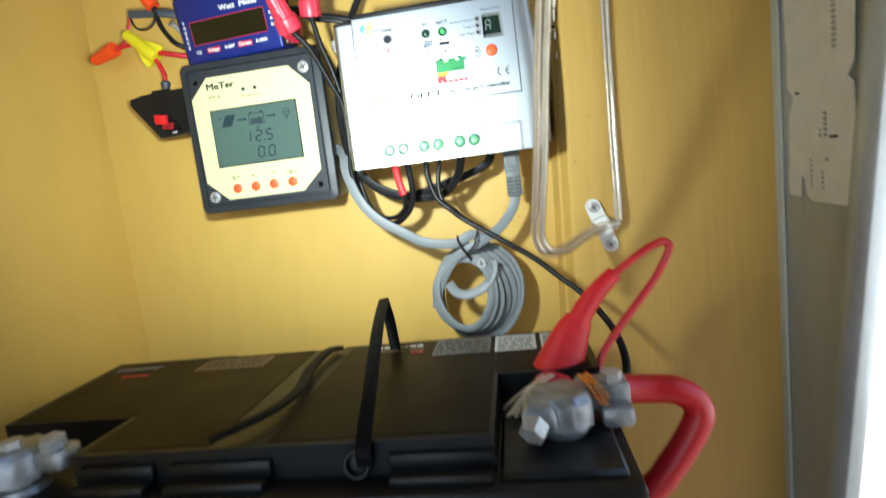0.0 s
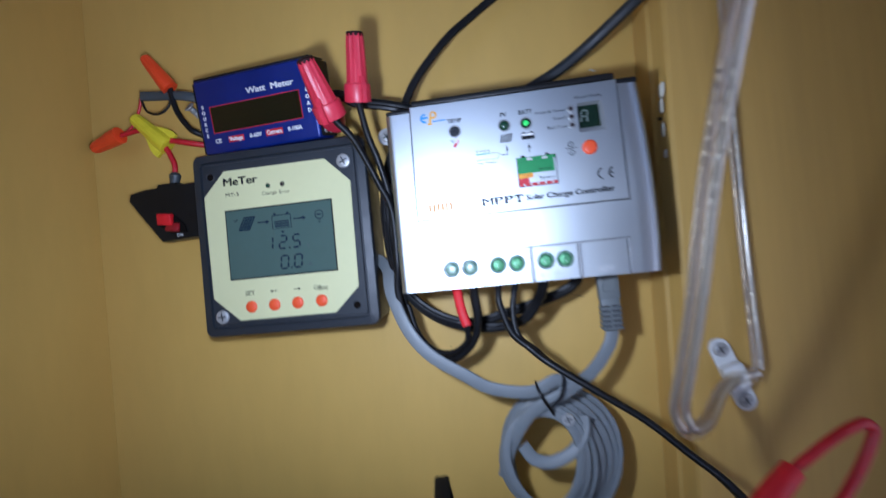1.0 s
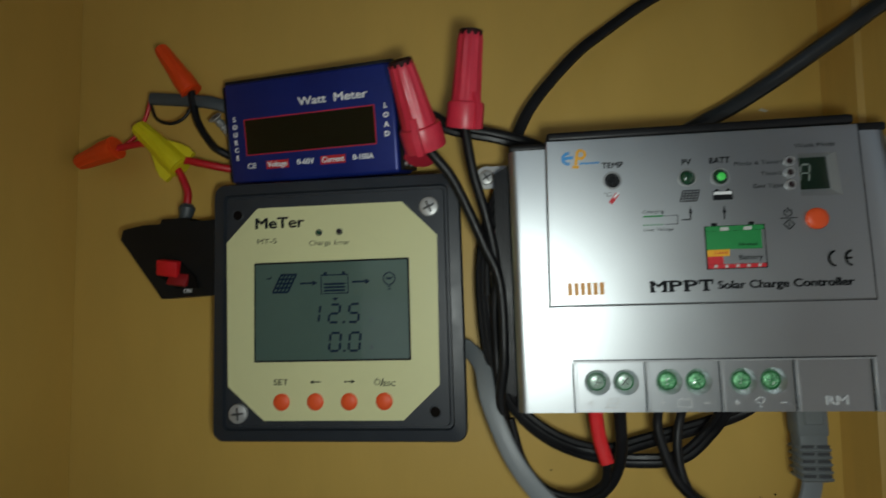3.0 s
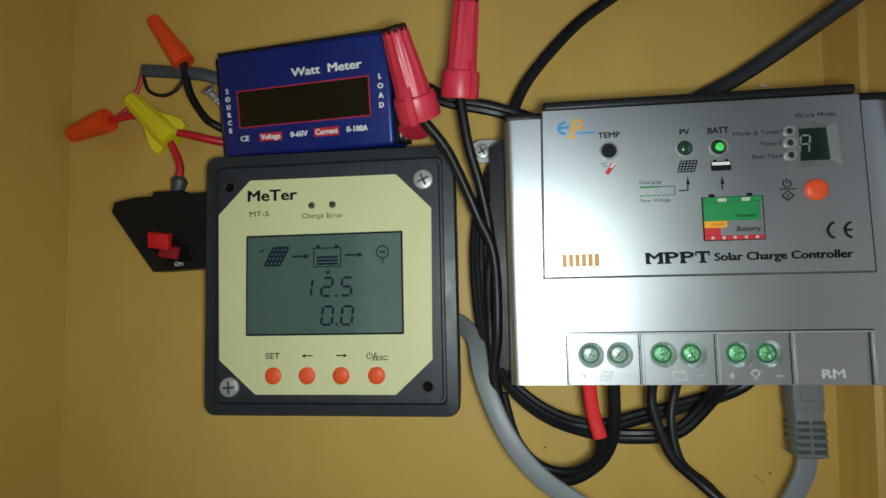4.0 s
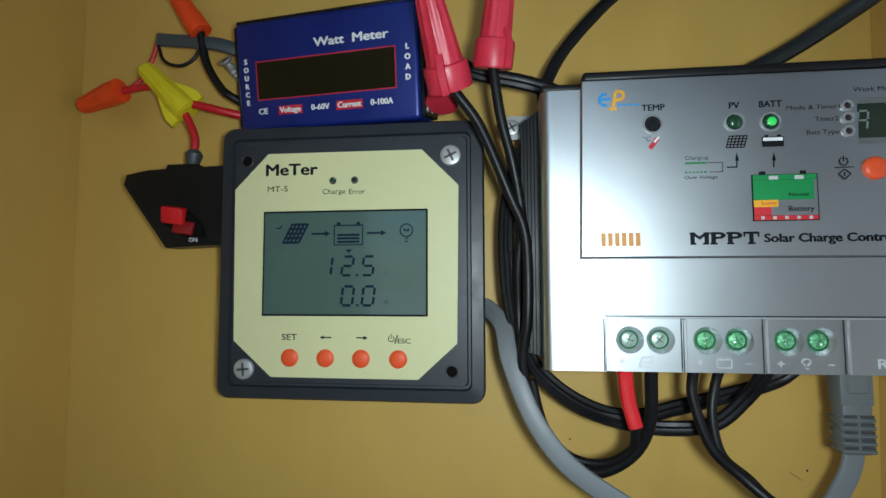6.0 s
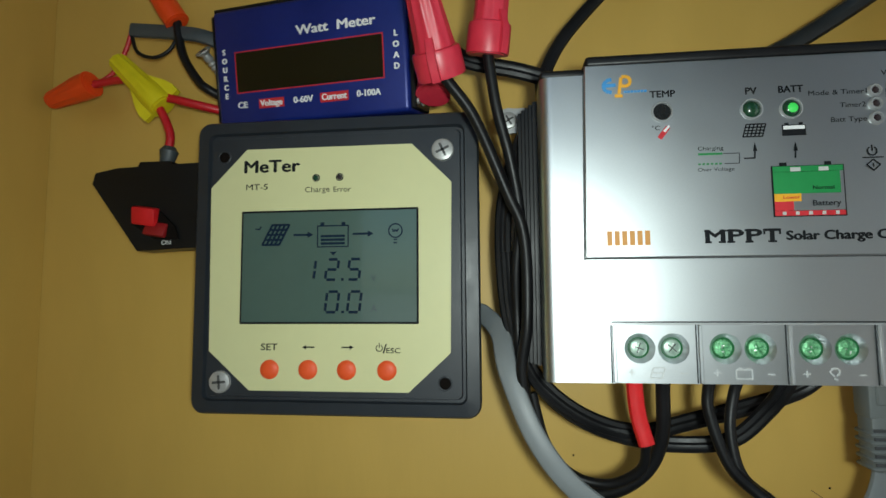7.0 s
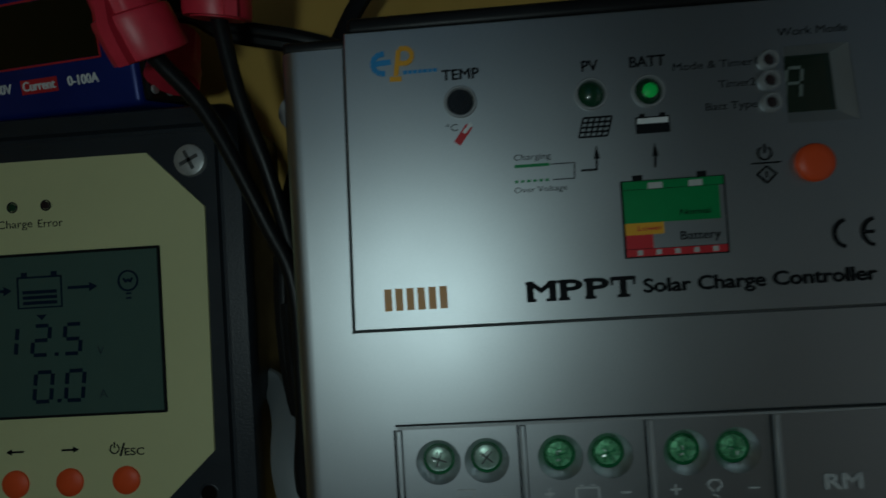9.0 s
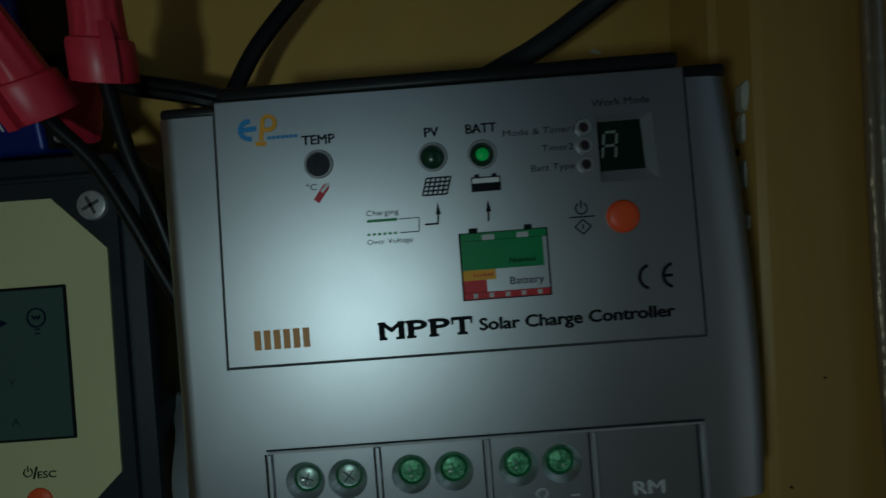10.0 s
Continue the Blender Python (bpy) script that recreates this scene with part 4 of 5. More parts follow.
_pw = [((-0.0951 + 0.0012 * math.sin(radians(a)), 0.3752 + 0.0012 * math.cos(radians(a))), (-0.0951 + 0.0012 * math.sin(radians(a + 30)), 0.3752 + 0.0012 * math.cos(radians(a + 30)))) for a in range(30, 330, 30)]
strokes("power_symbol", _pw + [((-0.0951, 0.3754), (-0.0951, 0.3770))], 0.0003, QF, INK, plate)
for x in (-0.1372, -0.1222, -0.1074, -0.0922):
    part("button", lathe([(0.0036, 0.0), (0.0036, 0.0005), (0.0030, 0.0010), (0.0016, 0.0013), (0.00005, 0.0014)], on_face(x, QF, 0.3671), 26), BUTTON, plate, "round orange rubber button")
cross_screw("corner_screw", -0.0711, PF, 0.4487, 0.0043, meter, 25, 0.0014)
cross_screw("corner_screw", -0.1570, PF, 0.3622, 0.0043, meter, 5, 0.0014)
for x, z in ((-0.0709, 0.3625), (-0.1577, 0.4491)):
    part("corner_hole", ring(0.0021, 0.0027, 0.0003, on_face(x, PF, z), 20), BOX_GREY, meter)
    part("corner_hole", disc(0.0021, 0.0001, on_face(x, PF, z), 18), DARKHOLE, meter, "empty dark screw hole")
# figures and symbols on the screen
seven_segment("1", -0.1243, 0.4005, 0.0040, 0.0076, 0.0010, SF, LCD_INK, screen)
seven_segment("2", -0.1158, 0.4005, 0.0044, 0.0076, 0.0010, SF, LCD_INK, screen)
seven_segment("5", -0.1072, 0.4005, 0.0044, 0.0076, 0.0010, SF, LCD_INK, screen)
seven_segment("0", -0.1158, 0.3884, 0.0046, 0.0076, 0.0010, SF, LCD_INK, screen)
seven_segment("0", -0.1072, 0.3884, 0.0046, 0.0076, 0.0010, SF, LCD_INK, screen)
bars("point", [(-0.1096, 0.4001, -0.1086, 0.4010), (-0.1094, 0.3880, -0.1084, 0.3889)], SF, LCD_INK, screen)
face_text("V", -0.0972, SF, 0.4008, 0.0034, LCD_FAINT, screen)
face_text("A", -0.0970, SF, 0.3896, 0.0034, LCD_FAINT, screen)
_pan = [((-0.1408 + 0.0017 * i, 0.4140), (-0.1368 + 0.0017 * i, 0.4218)) for i in range(5)] + [((-0.1408 + 0.0010 * i, 0.4140 + 0.0019 * i), (-0.1340 + 0.0010 * i, 0.4140 + 0.0019 * i)) for i in range(5)]
tagged(strokes("panel_symbol", _pan, 0.0008, SF, LCD_INK, screen), kind="stuff")
strokes("moon_symbol", [((-0.1437, 0.4202), (-0.1420, 0.4200)), ((-0.1420, 0.4200), (-0.1414, 0.4212))], 0.0005, SF, LCD_INK, screen)
strokes("arrow", [((-0.1284, 0.4176), (-0.1225, 0.4176)), ((-0.1052, 0.4176), (-0.0993, 0.4176))], 0.0008, SF, LCD_INK, screen)
_bm = prism([(-0.1206, 0.4176), (-0.1228, 0.4188), (-0.1228, 0.4164)], SF - 0.00015, SF)
prism([(-0.0972, 0.4176), (-0.0994, 0.4188), (-0.0994, 0.4164)], SF - 0.00015, SF, _bm)
prism([(-0.1127, 0.4096), (-0.1141, 0.4110), (-0.1113, 0.4110)], SF - 0.00015, SF, _bm)
part("arrow", _bm, LCD_INK, screen, smooth=False)
bars("battery_symbol", [(-0.1191, 0.4128, -0.1187, 0.4210), (-0.1072, 0.4128, -0.1068, 0.4210), (-0.1191, 0.4206, -0.1068, 0.4211), (-0.1191, 0.4127, -0.1068, 0.4131), (-0.1178, 0.4211, -0.1163, 0.4222), (-0.1096, 0.4211, -0.1081, 0.4222), (-0.1176, 0.4137, -0.1083, 0.4146), (-0.1176, 0.4151, -0.1083, 0.4160), (-0.1176, 0.4165, -0.1083, 0.4174)], SF, LCD_INK, screen)
_bl = [((-0.0889 + 0.0026 * math.sin(radians(a)), 0.4185 + 0.0026 * math.cos(radians(a))), (-0.0889 + 0.0026 * math.sin(radians(a + 30)), 0.4185 + 0.0026 * math.cos(radians(a + 30)))) for a in range(0, 360, 30)]
strokes("bulb_symbol", _bl + [((-0.0901, 0.4192), (-0.0895, 0.4181)), ((-0.0895, 0.4181), (-0.0889, 0.4189)), ((-0.0889, 0.4189), (-0.0883, 0.4181)), ((-0.0883, 0.4181), (-0.0877, 0.4192)), ((-0.0896, 0.4152), (-0.0882, 0.4152)), ((-0.0896, 0.4140), (-0.0882, 0.4140))], 0.0005, SF, LCD_INK, screen)

# ---- the watt meter ----
_o, _ex, _ez = Vector((-0.1690, -0.0164, 0.4668)), Vector((0.0857, -0.0161, -0.0032)).normalized(), Vector((-0.0002, -0.0087, 0.0463)).normalized()
_ey = _ez.cross(_ex).normalized()
_ex = _ey.cross(_ez)
WM = Matrix.Translation(_o) @ Matrix((_ex, _ey, _ez)).transposed().to_4x4()
watt = thing("watt_meter", _o, "blue inline watt meter with dark screen resting on the grey meter", "meter")
WW, WH = 0.0872, 0.0474
part("case", box((0, 0, 0), (WW, 0.018, WH), 0.0018, 3, m=WM), BLUE, watt, "blue metal case")
part("case_top", box((0.0004, 0.0008, WH - 0.0008), (WW - 0.0004, 0.0172, WH + 0.0011), 0.0005, 2, m=WM), BLACK_WIRE, watt, "black upper edge of the case")
part("end_plate", box((WW, 0.0012, 0.0012), (WW + 0.0022, 0.017, WH - 0.0012), 0.0005, 1, m=WM), BLACK_WIRE, watt, "black end plate")
part("end_plate", box((-0.0016, 0.0012, 0.0012), (0, 0.017, WH - 0.0012), 0.0005, 1, m=WM), BLACK_WIRE, watt)


def watt_face(u, v):
    """A place on the meter's face from its lower corner, for lettering."""
    return WM @ Matrix.Translation((u, -0.00005, v)) @ FACING


wf = bmesh.new()
U0, U1, V0, V1 = 0.0100, 0.0775, 0.0130, 0.0300
for a, b in (((U0, V0), (U1, V0 + 0.0005)), ((U0, V1 - 0.0005), (U1, V1)), ((U0, V0), (U0 + 0.0005, V1)), ((U1 - 0.0005, V0), (U1, V1))):
    box((a[0], -0.0002, a[1]), (b[0], 0.0002, b[1]), m=WM, bm=wf)
part("screen_rim", wf, RED_INK, watt, "thin red line round the screen", smooth=False)
part("screen", box((U0 + 0.0006, -0.00012, V0 + 0.0006), (U1 - 0.0006, 0.0003, V1 - 0.0006), m=WM), LCD_OFF, watt, "unlit black screen", smooth=False)
lettering("Watt  Meter", watt_face(0.0572, 0.0350), 0.0050, WHITE_INK, watt, bold=0.00022, width=0.0345)
for txt, u in (("SOURCE", 0.0048), ("LOAD", 0.0826)):
    for i, ch in enumerate(txt):
        lettering(ch, watt_face(u, (0.0303 if len(txt) == 6 else 0.0290) - i * (0.0036 if len(txt) == 6 else 0.0040)), 0.0031, WHITE_INK, watt, bold=0.00022)
for txt, u, w, red in (("CE", 0.0125, 0.0046, 0), ("Voltage", 0.0265, 0.0104, 1), ("0-60V", 0.0415, 0.0088, 0), ("Current", 0.0555, 0.0110, 1), ("0-100A", 0.0705, 0.0100, 0)):
    if red:
        part("print_band", box((u - w / 2 - 0.0008, -0.00012, 0.0062), (u + w / 2 + 0.0008, 0.0002, 0.0100), m=WM), RED_INK, watt, smooth=False)
    lettering(txt, WM @ Matrix.Translation((u, -0.0002, 0.0081)) @ FACING, 0.0035, WHITE_INK, watt, bold=0.00014, width=w)
for k in (0.003, 0.0085):
    head = part("case_screw", disc(0.0012, 0.0006, WM @ Matrix.Translation((WW + 0.0022, k, 0.004)) @ pose(0, 0, 0, 0, 90, 0), 12), ZINC, watt)


# ---- wire nuts ----
def fluted(profile, m, count):
    """A turned body of (radius, height, flute depth) rings."""
    bm = bmesh.new()
    n = count * 4
    rings = []
    for r, h, d in profile:
        rings.append([bm.verts.new(m @ Vector((r * (1 - d * (0.5 + 0.5 * math.cos(count * 2 * math.pi * i / n))) * math.cos(2 * math.pi * i / n), r * (1 - d * (0.5 + 0.5 * math.cos(count * 2 * math.pi * i / n))) * math.sin(2 * math.pi * i / n), h))) for i in range(n)])
    for a, c in zip(rings, rings[1:]):
        for i in range(n):
            bm.faces.new((a[i], a[(i + 1) % n], c[(i + 1) % n], c[i]))
    bm.faces.new(rings[0][::-1]), bm.faces.new(rings[-1])
    return bm


def wire_nut(base, tip, r0, r1, mat, label, wing=0.0, skirt=0.0, spin=0, back=0.46):
    """A twist-on connector: a fluted cone from its open base to its tip, with wings or a skirt."""
    base, tip = Vector(base), Vector(tip)
    h = (tip - base).length
    ob = thing("wire_nut", base, label, "wire connector", group="twist-on wire connectors")
    m = between(base, tip, spin)
    if skirt:
        part("skirt", lathe([(r0 * 0.84, 0.0), (r0 * 0.98, 0.0), (r0, 0.03 * h), (r0 * 0.99, 0.24 * h), (r0 * 0.95, 0.27 * h), (r0 * 0.78, 0.285 * h)], m, 32), mat, ob)
        part("body", fluted([(r0 * 0.84, 0.26 * h, 0.0), (r0 * 0.80, 0.33 * h, 0.07), (r1 * 1.10, 0.90 * h, 0.13), (r1 * 1.03, 0.985 * h, 0.13), (r1 * 0.90, h, 0.08)], m, 11), mat, ob)
        # cap over the tip, much darker than the body
        part("tip", lathe([(r1 * 0.98, 0.955 * h), (r1 * 1.01, 0.975 * h), (r1 * 0.97, 1.012 * h), (r1 * 0.86, 1.022 * h), (1e-5, 1.022 * h)], m, 22), NUT_TIP, ob, "darker tip")
    else:
        part("body", fluted([(r0 * 0.88, 0.0, 0.0), (r0, 0.004 * h, 0.0), (r0 * 0.99, 0.30 * h, 0.02), (r0 * 0.93, 0.36 * h, 0.09), (r1 * 1.06, 0.90 * h, 0.12), (r1 * 0.94, 0.97 * h, 0.08), (r1 * 0.62, h, 0.0)], m, 11), mat, ob)
    if wing:
        for s in (1, -1):
            bm = bmesh.new()
            out = [(0.5 * r0, back * h), (0.80 * r0, back * h), (r0 + 0.72 * wing, 0.24 * h), (r0 + wing, 0.12 * h), (r0 + wing * 0.95, 0.0), (r0 * 0.8, 0.005 * h), (0.5 * r0, 0.02 * h)]
            prism([(s * x, z) for x, z in out], -0.0013, 0.0013, bm)
            bevel_all(bm, 0.0006, 2)
            bmesh.ops.transform(bm, matrix=m, verts=bm.verts)
            part("wing", bm, mat, ob)
    part("opening", disc(r0 * 0.80, 0.0004, m @ Matrix.Translation((0, 0, -0.0003)), 16), mat, ob)
    return ob


wire_nut((-0.0690, -0.0500, 0.4693), (-0.0752, -0.0680, 0.4972), 0.0085, 0.0046, NUT_RED, "red winged wire nut over black wires by the blue meter", wing=0.0024, skirt=1, spin=12, back=0.40)
wire_nut((-0.0535, -0.0495, 0.4765), (-0.0490, -0.0600, 0.5105), 0.0074, 0.0046, NUT_RED, "red winged wire nut standing upright beside the blue meter", wing=0.0012, skirt=1, spin=20, back=0.38)
wire_nut((-0.0745, -0.0330, 0.4695), (-0.0735, -0.0280, 0.4845), 0.0066, 0.0045, NUT_RED, "red wire nut hidden behind the blue meter's end")
wire_nut((-0.1935, -0.0195, 0.4760), (-0.2150, -0.0215, 0.4975), 0.0058, 0.0041, NUT_YELLOW, "yellow winged wire nut joining red wires", wing=0.0040, spin=0, back=0.50)
wire_nut((-0.1890, -0.0185, 0.5140), (-0.2040, -0.0215, 0.5365), 0.0052, 0.0034, NUT_ORANGE, "orange wire nut on a black wire, pointing up")
wire_nut((-0.2285, -0.0185, 0.4885), (-0.2520, -0.0150, 0.4828), 0.0056, 0.0038, NUT_ORANGE, "orange wire nut on a red wire, pointing sideways")


# ---- wires and cables ----
def cable(name, pts, profile, mat, label, category="cable", k=7, **kw):
    return solid(name, sweep(pts, profile, k, **kw), mat, label, category)


cable("speaker_cable", [(-0.030, -0.030, 0.455), (-0.0335, -0.027, 0.472), (-0.0318, -0.0240, 0.4804), (-0.0233, -0.0215, 0.4958), (-0.0047, -0.0190, 0.5164), (0.0112, -0.0165, 0.5287), (0.0272, -0.0140, 0.5399), (0.06, -0.012, 0.560), (0.095, -0.010, 0.60)], flat_profile(0.0026, 0.0018), BLACK_WIRE, "flat black twin-core cable rising up the yellow wall")
cable("thick_cable", [(0.0100, -0.0280, 0.4640), (0.0300, -0.0240, 0.4725), (0.0479, -0.0210, 0.4815), (0.0600, -0.0215, 0.4873), (0.0750, -0.0245, 0.4960), (0.0900, -0.0310, 0.5055), (0.1050, -0.0370, 0.5155), (0.1300, -0.0400, 0.5350), (0.1700, -0.0400, 0.5900)], flat_profile(0.0034, 0.0028), DARK_JACKET, "thick dark grey cable rising from behind the controller")
cable("link_wire", [(-0.080, -0.030, 0.4900), (-0.0693, -0.0300, 0.4885), (-0.0600, -0.0300, 0.4830), (-0.0410, -0.0290, 0.4785), (-0.0246, -0.0260, 0.4735), (-0.010, -0.026, 0.466)], twin_profile(0.0017), BLACK_WIRE, "black wire from the blue meter to the controller")
cable("black_wire", [(-0.0692, -0.0515, 0.4700), (-0.0660, -0.0505, 0.4660), (-0.0580, -0.0470, 0.4547), (-0.0477, -0.0430, 0.4302), (-0.0420, -0.0420, 0.4142), (-0.0415, -0.0420, 0.3856), (-0.0436, -0.0390, 0.3673), (-0.0400, -0.0370, 0.3480)], round_profile(0.0020), BLACK_WIRE, "black wire hanging from a red wire nut")
cable("black_wire", [(-0.0535, -0.0500, 0.4780), (-0.0507, -0.0470, 0.4588), (-0.0463, -0.0430, 0.4414), (-0.0432, -0.0390, 0.4214), (-0.0448, -0.0350, 0.4034), (-0.0446, -0.0320, 0.3849), (-0.0440, -0.0350, 0.3650)], round_profile(0.0019), BLACK_WIRE, "black wire hanging from a red wire nut")
cable("looped_cable", [(-0.0330, -0.0280, 0.4660), (-0.0390, -0.0250, 0.4572), (-0.0462, -0.0262, 0.4399), (-0.0493, -0.0285, 0.4156), (-0.0469, -0.0300, 0.3849), (-0.0387, -0.0300, 0.3653), (-0.0233, -0.0300, 0.3521), (-0.0044, -0.0285, 0.3461), (0.0151, -0.0262, 0.3496), (0.0512, -0.0250, 0.3602), (0.060, -0.030, 0.372)], twin_profile(0.0016), BLACK_WIRE, "black twin-core cable looping under the controller")
cable("load_wire", [(0.0392, -0.0480, 0.3720), (0.0375, -0.0450, 0.3650), (0.0342, -0.0402, 0.3568), (0.0251, -0.0355, 0.3463), (0.0114, -0.0308, 0.3429), (-0.0050, -0.0290, 0.3440), (-0.0233, -0.0290, 0.3505), (-0.0380, -0.0300, 0.3640), (-0.0455, -0.0310, 0.3850), (-0.0475, -0.0300, 0.4100)], twin_profile(0.0015), BLACK_WIRE, "black twin wire curving beneath the controller")
cable("red_sleeve", [(-0.0088, -0.0500, 0.3720), (-0.0086, -0.0480, 0.3665), (-0.0075, -0.0470, 0.3562), (-0.0052, -0.0470, 0.3470)], flat_profile(0.0026, 0.0018), RED_SLEEVE, "red heat-shrink sleeve on a terminal wire")
cable("panel_wire", [(0.0006, -0.0500, 0.3720), (0.0004, -0.0470, 0.3655), (0.0005, -0.0430, 0.3481), (-0.0045, -0.0389, 0.3355), (-0.0159, -0.0343, 0.3271), (-0.0277, -0.0314, 0.3285), (-0.0373, -0.0303, 0.3394), (-0.0418, -0.0300, 0.3550), (-0.0435, -0.0300, 0.3756)], round_profile(0.0023), BLACK_WIRE, "thick black wire bending under the controller")
cable("panel_wire", [(-0.0052, -0.0470, 0.3480), (-0.0063, -0.0430, 0.3381), (-0.0155, -0.0380, 0.3315), (-0.0270, -0.0345, 0.3330), (-0.0355, -0.0330, 0.3430), (-0.0400, -0.0330, 0.3600)], round_profile(0.0017), BLACK_WIRE, "thin black wire below the red sleeve")
cable("battery_wire", [(0.0150, -0.0500, 0.3720), (0.0135, -0.0480, 0.3640), (0.0138, -0.0480, 0.3564), (0.0186, -0.0490, 0.3417), (0.0273, -0.0505, 0.3330), (0.0370, -0.0550, 0.3250), (0.0588, -0.0600, 0.3104), (0.0800, -0.0640, 0.2960), (0.0960, -0.0700, 0.2820), (0.1100, -0.0780, 0.2700), (0.1241, -0.0890, 0.2506), (0.1284, -0.0990, 0.2359), (0.1263, -0.1100, 0.2228)], round_profile(0.0018), BLACK_WIRE, "black battery wire running down to the battery")
cable("battery_wire", [(0.0245, -0.0500, 0.3720), (0.0222, -0.0460, 0.3640), (0.0201, -0.0465, 0.3519), (0.0222, -0.0480, 0.3391), (0.0300, -0.0490, 0.3318), (0.0375, -0.0512, 0.3245), (0.0588, -0.0560, 0.3099), (0.0800, -0.0600, 0.2955), (0.0958, -0.0660, 0.2816), (0.1095, -0.0740, 0.2696), (0.1234, -0.0850, 0.2504), (0.1276, -0.0950, 0.2357), (0.1258, -0.1064, 0.2228)], round_profile(0.0017), BLACK_WIRE, "black battery wire running down to the battery")
# grey data cable with its plug, hung in a coil from a screw
data = thing("data_cable", (0.038, -0.03, 0.27), "flat grey data cable with moulded plug, coiled on a screw", "cable")
FLAT = flat_profile(0.0036, 0.0013)
part("cable", sweep([(-0.0600, -0.0180, 0.3880), (-0.0565, -0.0210, 0.3865), (-0.0508, -0.0300, 0.3803), (-0.0480, -0.0376, 0.3676), (-0.0394, -0.0424, 0.3469), (-0.0273, -0.0440, 0.3317), (-0.0091, -0.0440, 0.3195), (0.0042, -0.0430, 0.3115), (0.0255, -0.0420, 0.3080), (0.0396, -0.0400, 0.3130), (0.0480, -0.0380, 0.3070)], FLAT, 7), GREY_CABLE, data)
part("cable", sweep([(0.0728, -0.0316, 0.3400), (0.0724, -0.0318, 0.3345), (0.0690, -0.0325, 0.3265), (0.0580, -0.0365, 0.3145), (0.0402, -0.0420, 0.3050), (0.0242, -0.0400, 0.2961), (0.0115, -0.0370, 0.2775), (0.0062, -0.0340, 0.2600)], FLAT, 7), GREY_CABLE, data)
for i in range(7):
    a0 = 0.3 * i
    left, right, top, bot = 0.0072 + 0.0009 * (i % 4), 0.0705 - 0.0036 * i, 0.3035 - 0.0013 * i, 0.2310 + 0.0022 * i
    cx, cz, rx, rz = (left + right) / 2, (top + bot) / 2, (right - left) / 2, (top - bot) / 2
    pts = [(cx + rx * math.cos(a) + 0.0012 * math.sin(2 * a + i), -0.024 - 0.0026 * i + 0.002 * math.sin(a + i), cz + rz * math.sin(a)) for a in (a0 + 2 * math.pi * j / 20 for j in range(20))]
    part("coil_turn", sweep(pts + pts[:1], flat_profile(0.0027 - 0.0002 * (i % 2), 0.0012), 3, turn=24 - 16 * (i % 4)), GREY_CABLE, data)
part("coil_turn", sweep([(0.0180, -0.040, 0.2790), (0.0235, -0.041, 0.2715), (0.0330, -0.041, 0.2695), (0.0440, -0.040, 0.2740), (0.0510, -0.038, 0.2830), (0.0520, -0.036, 0.2920)], FLAT, 6, turn=25), GREY_CABLE, data)
PM = Matrix.Translation((0.0728 - 0.0693 * 1.15, 0.015, -0.002)) @ Matrix.Diagonal((1.15, 1, 1, 1))
plug = part("plug_boot", box((0.0648, -0.0506, 0.3385), (0.0738, -0.0426, 0.3575), 0.0014, 2, m=PM), GREY_BOOT, data, "grey moulded strain-relief boot")
part("plug_body", box((0.0644, -0.0508, 0.3555), (0.0742, -0.0424, 0.3740), 0.0010, 2, m=PM), GREY_BOOT, data)
part("plug_latch", box((0.0662, -0.0516, 0.3600), (0.0724, -0.0506, 0.3720), 0.0005, 1, m=PM), GREY_BOOT, data)
for i in range(5):
    part("boot_rib", box((0.0643, -0.0511, 0.3392 + 0.0027 * i), (0.0743, -0.0421, 0.3406 + 0.0027 * i), 0.0005, 1, m=PM), GREY_BOOT, plug)
    part("boot_slot", box((0.0652, -0.0509, 0.3407 + 0.0027 * i), (0.0688, -0.0505, 0.3417 + 0.0027 * i), m=PM), GROOVE, plug, smooth=False)
    part("boot_slot", box((0.0698, -0.0509, 0.3407 + 0.0027 * i), (0.0736, -0.0505, 0.3417 + 0.0027 * i), m=PM), GROOVE, plug, smooth=False)
cable("cable_tie", [(0.0285, -0.040, 0.3130), (0.0295, -0.0465, 0.3090), (0.0325, -0.0470, 0.3030), (0.0350, -0.0450, 0.2985), (0.0362, -0.0400, 0.2945)], round_profile(0.0007, 6), BLACK_WIRE, "thin black twist tie round the grey cable", "cable tie")
cable("cable_tie", [(0.0350, -0.0440, 0.3005), (0.0400, -0.0470, 0.3050), (0.0425, -0.0465, 0.3110), (0.0435, -0.0410, 0.3150)], round_profile(0.0007, 6), BLACK_WIRE, "thin black twist tie round the grey cable", "cable tie")


def wood_screw(head, into, r, label):
    head, into = Vector(head), Vector(into)
    h = (into - head).length
    ob = thing("wood_screw", into, label, "screw")
    m = between(into, head)
    prof = [(r * 0.2, 0.0)]
    n = int(h / 0.0022)
    for i in range(1, n):
        prof += [(r * 0.42, h * (i - 0.5) / n * 0.9), (r * 0.58, h * i / n * 0.9)]
    prof += [(r * 0.5, h * 0.92), (r, h * 0.985), (r * 0.96, h), (1e-5, h)]
    part("shank", lathe(prof, m, 14), ZINC, ob)
    bm = bmesh.new()
    for a in (0, 90):
        box((-r * 0.6, -r * 0.12, h - 0.0002), (r * 0.6, r * 0.12, h + 0.0001), m=m @ pose(0, 0, 0, 0, 0, a + 20), bm=bm)
    part("slot", bm, SLOT_AND_SHADE, ob, smooth=False)
    return ob


wood_screw((0.0437, -0.041, 0.2915), (0.0437, -0.0003, 0.293), 0.0034, "zinc screw holding the coiled grey cable to the wall")
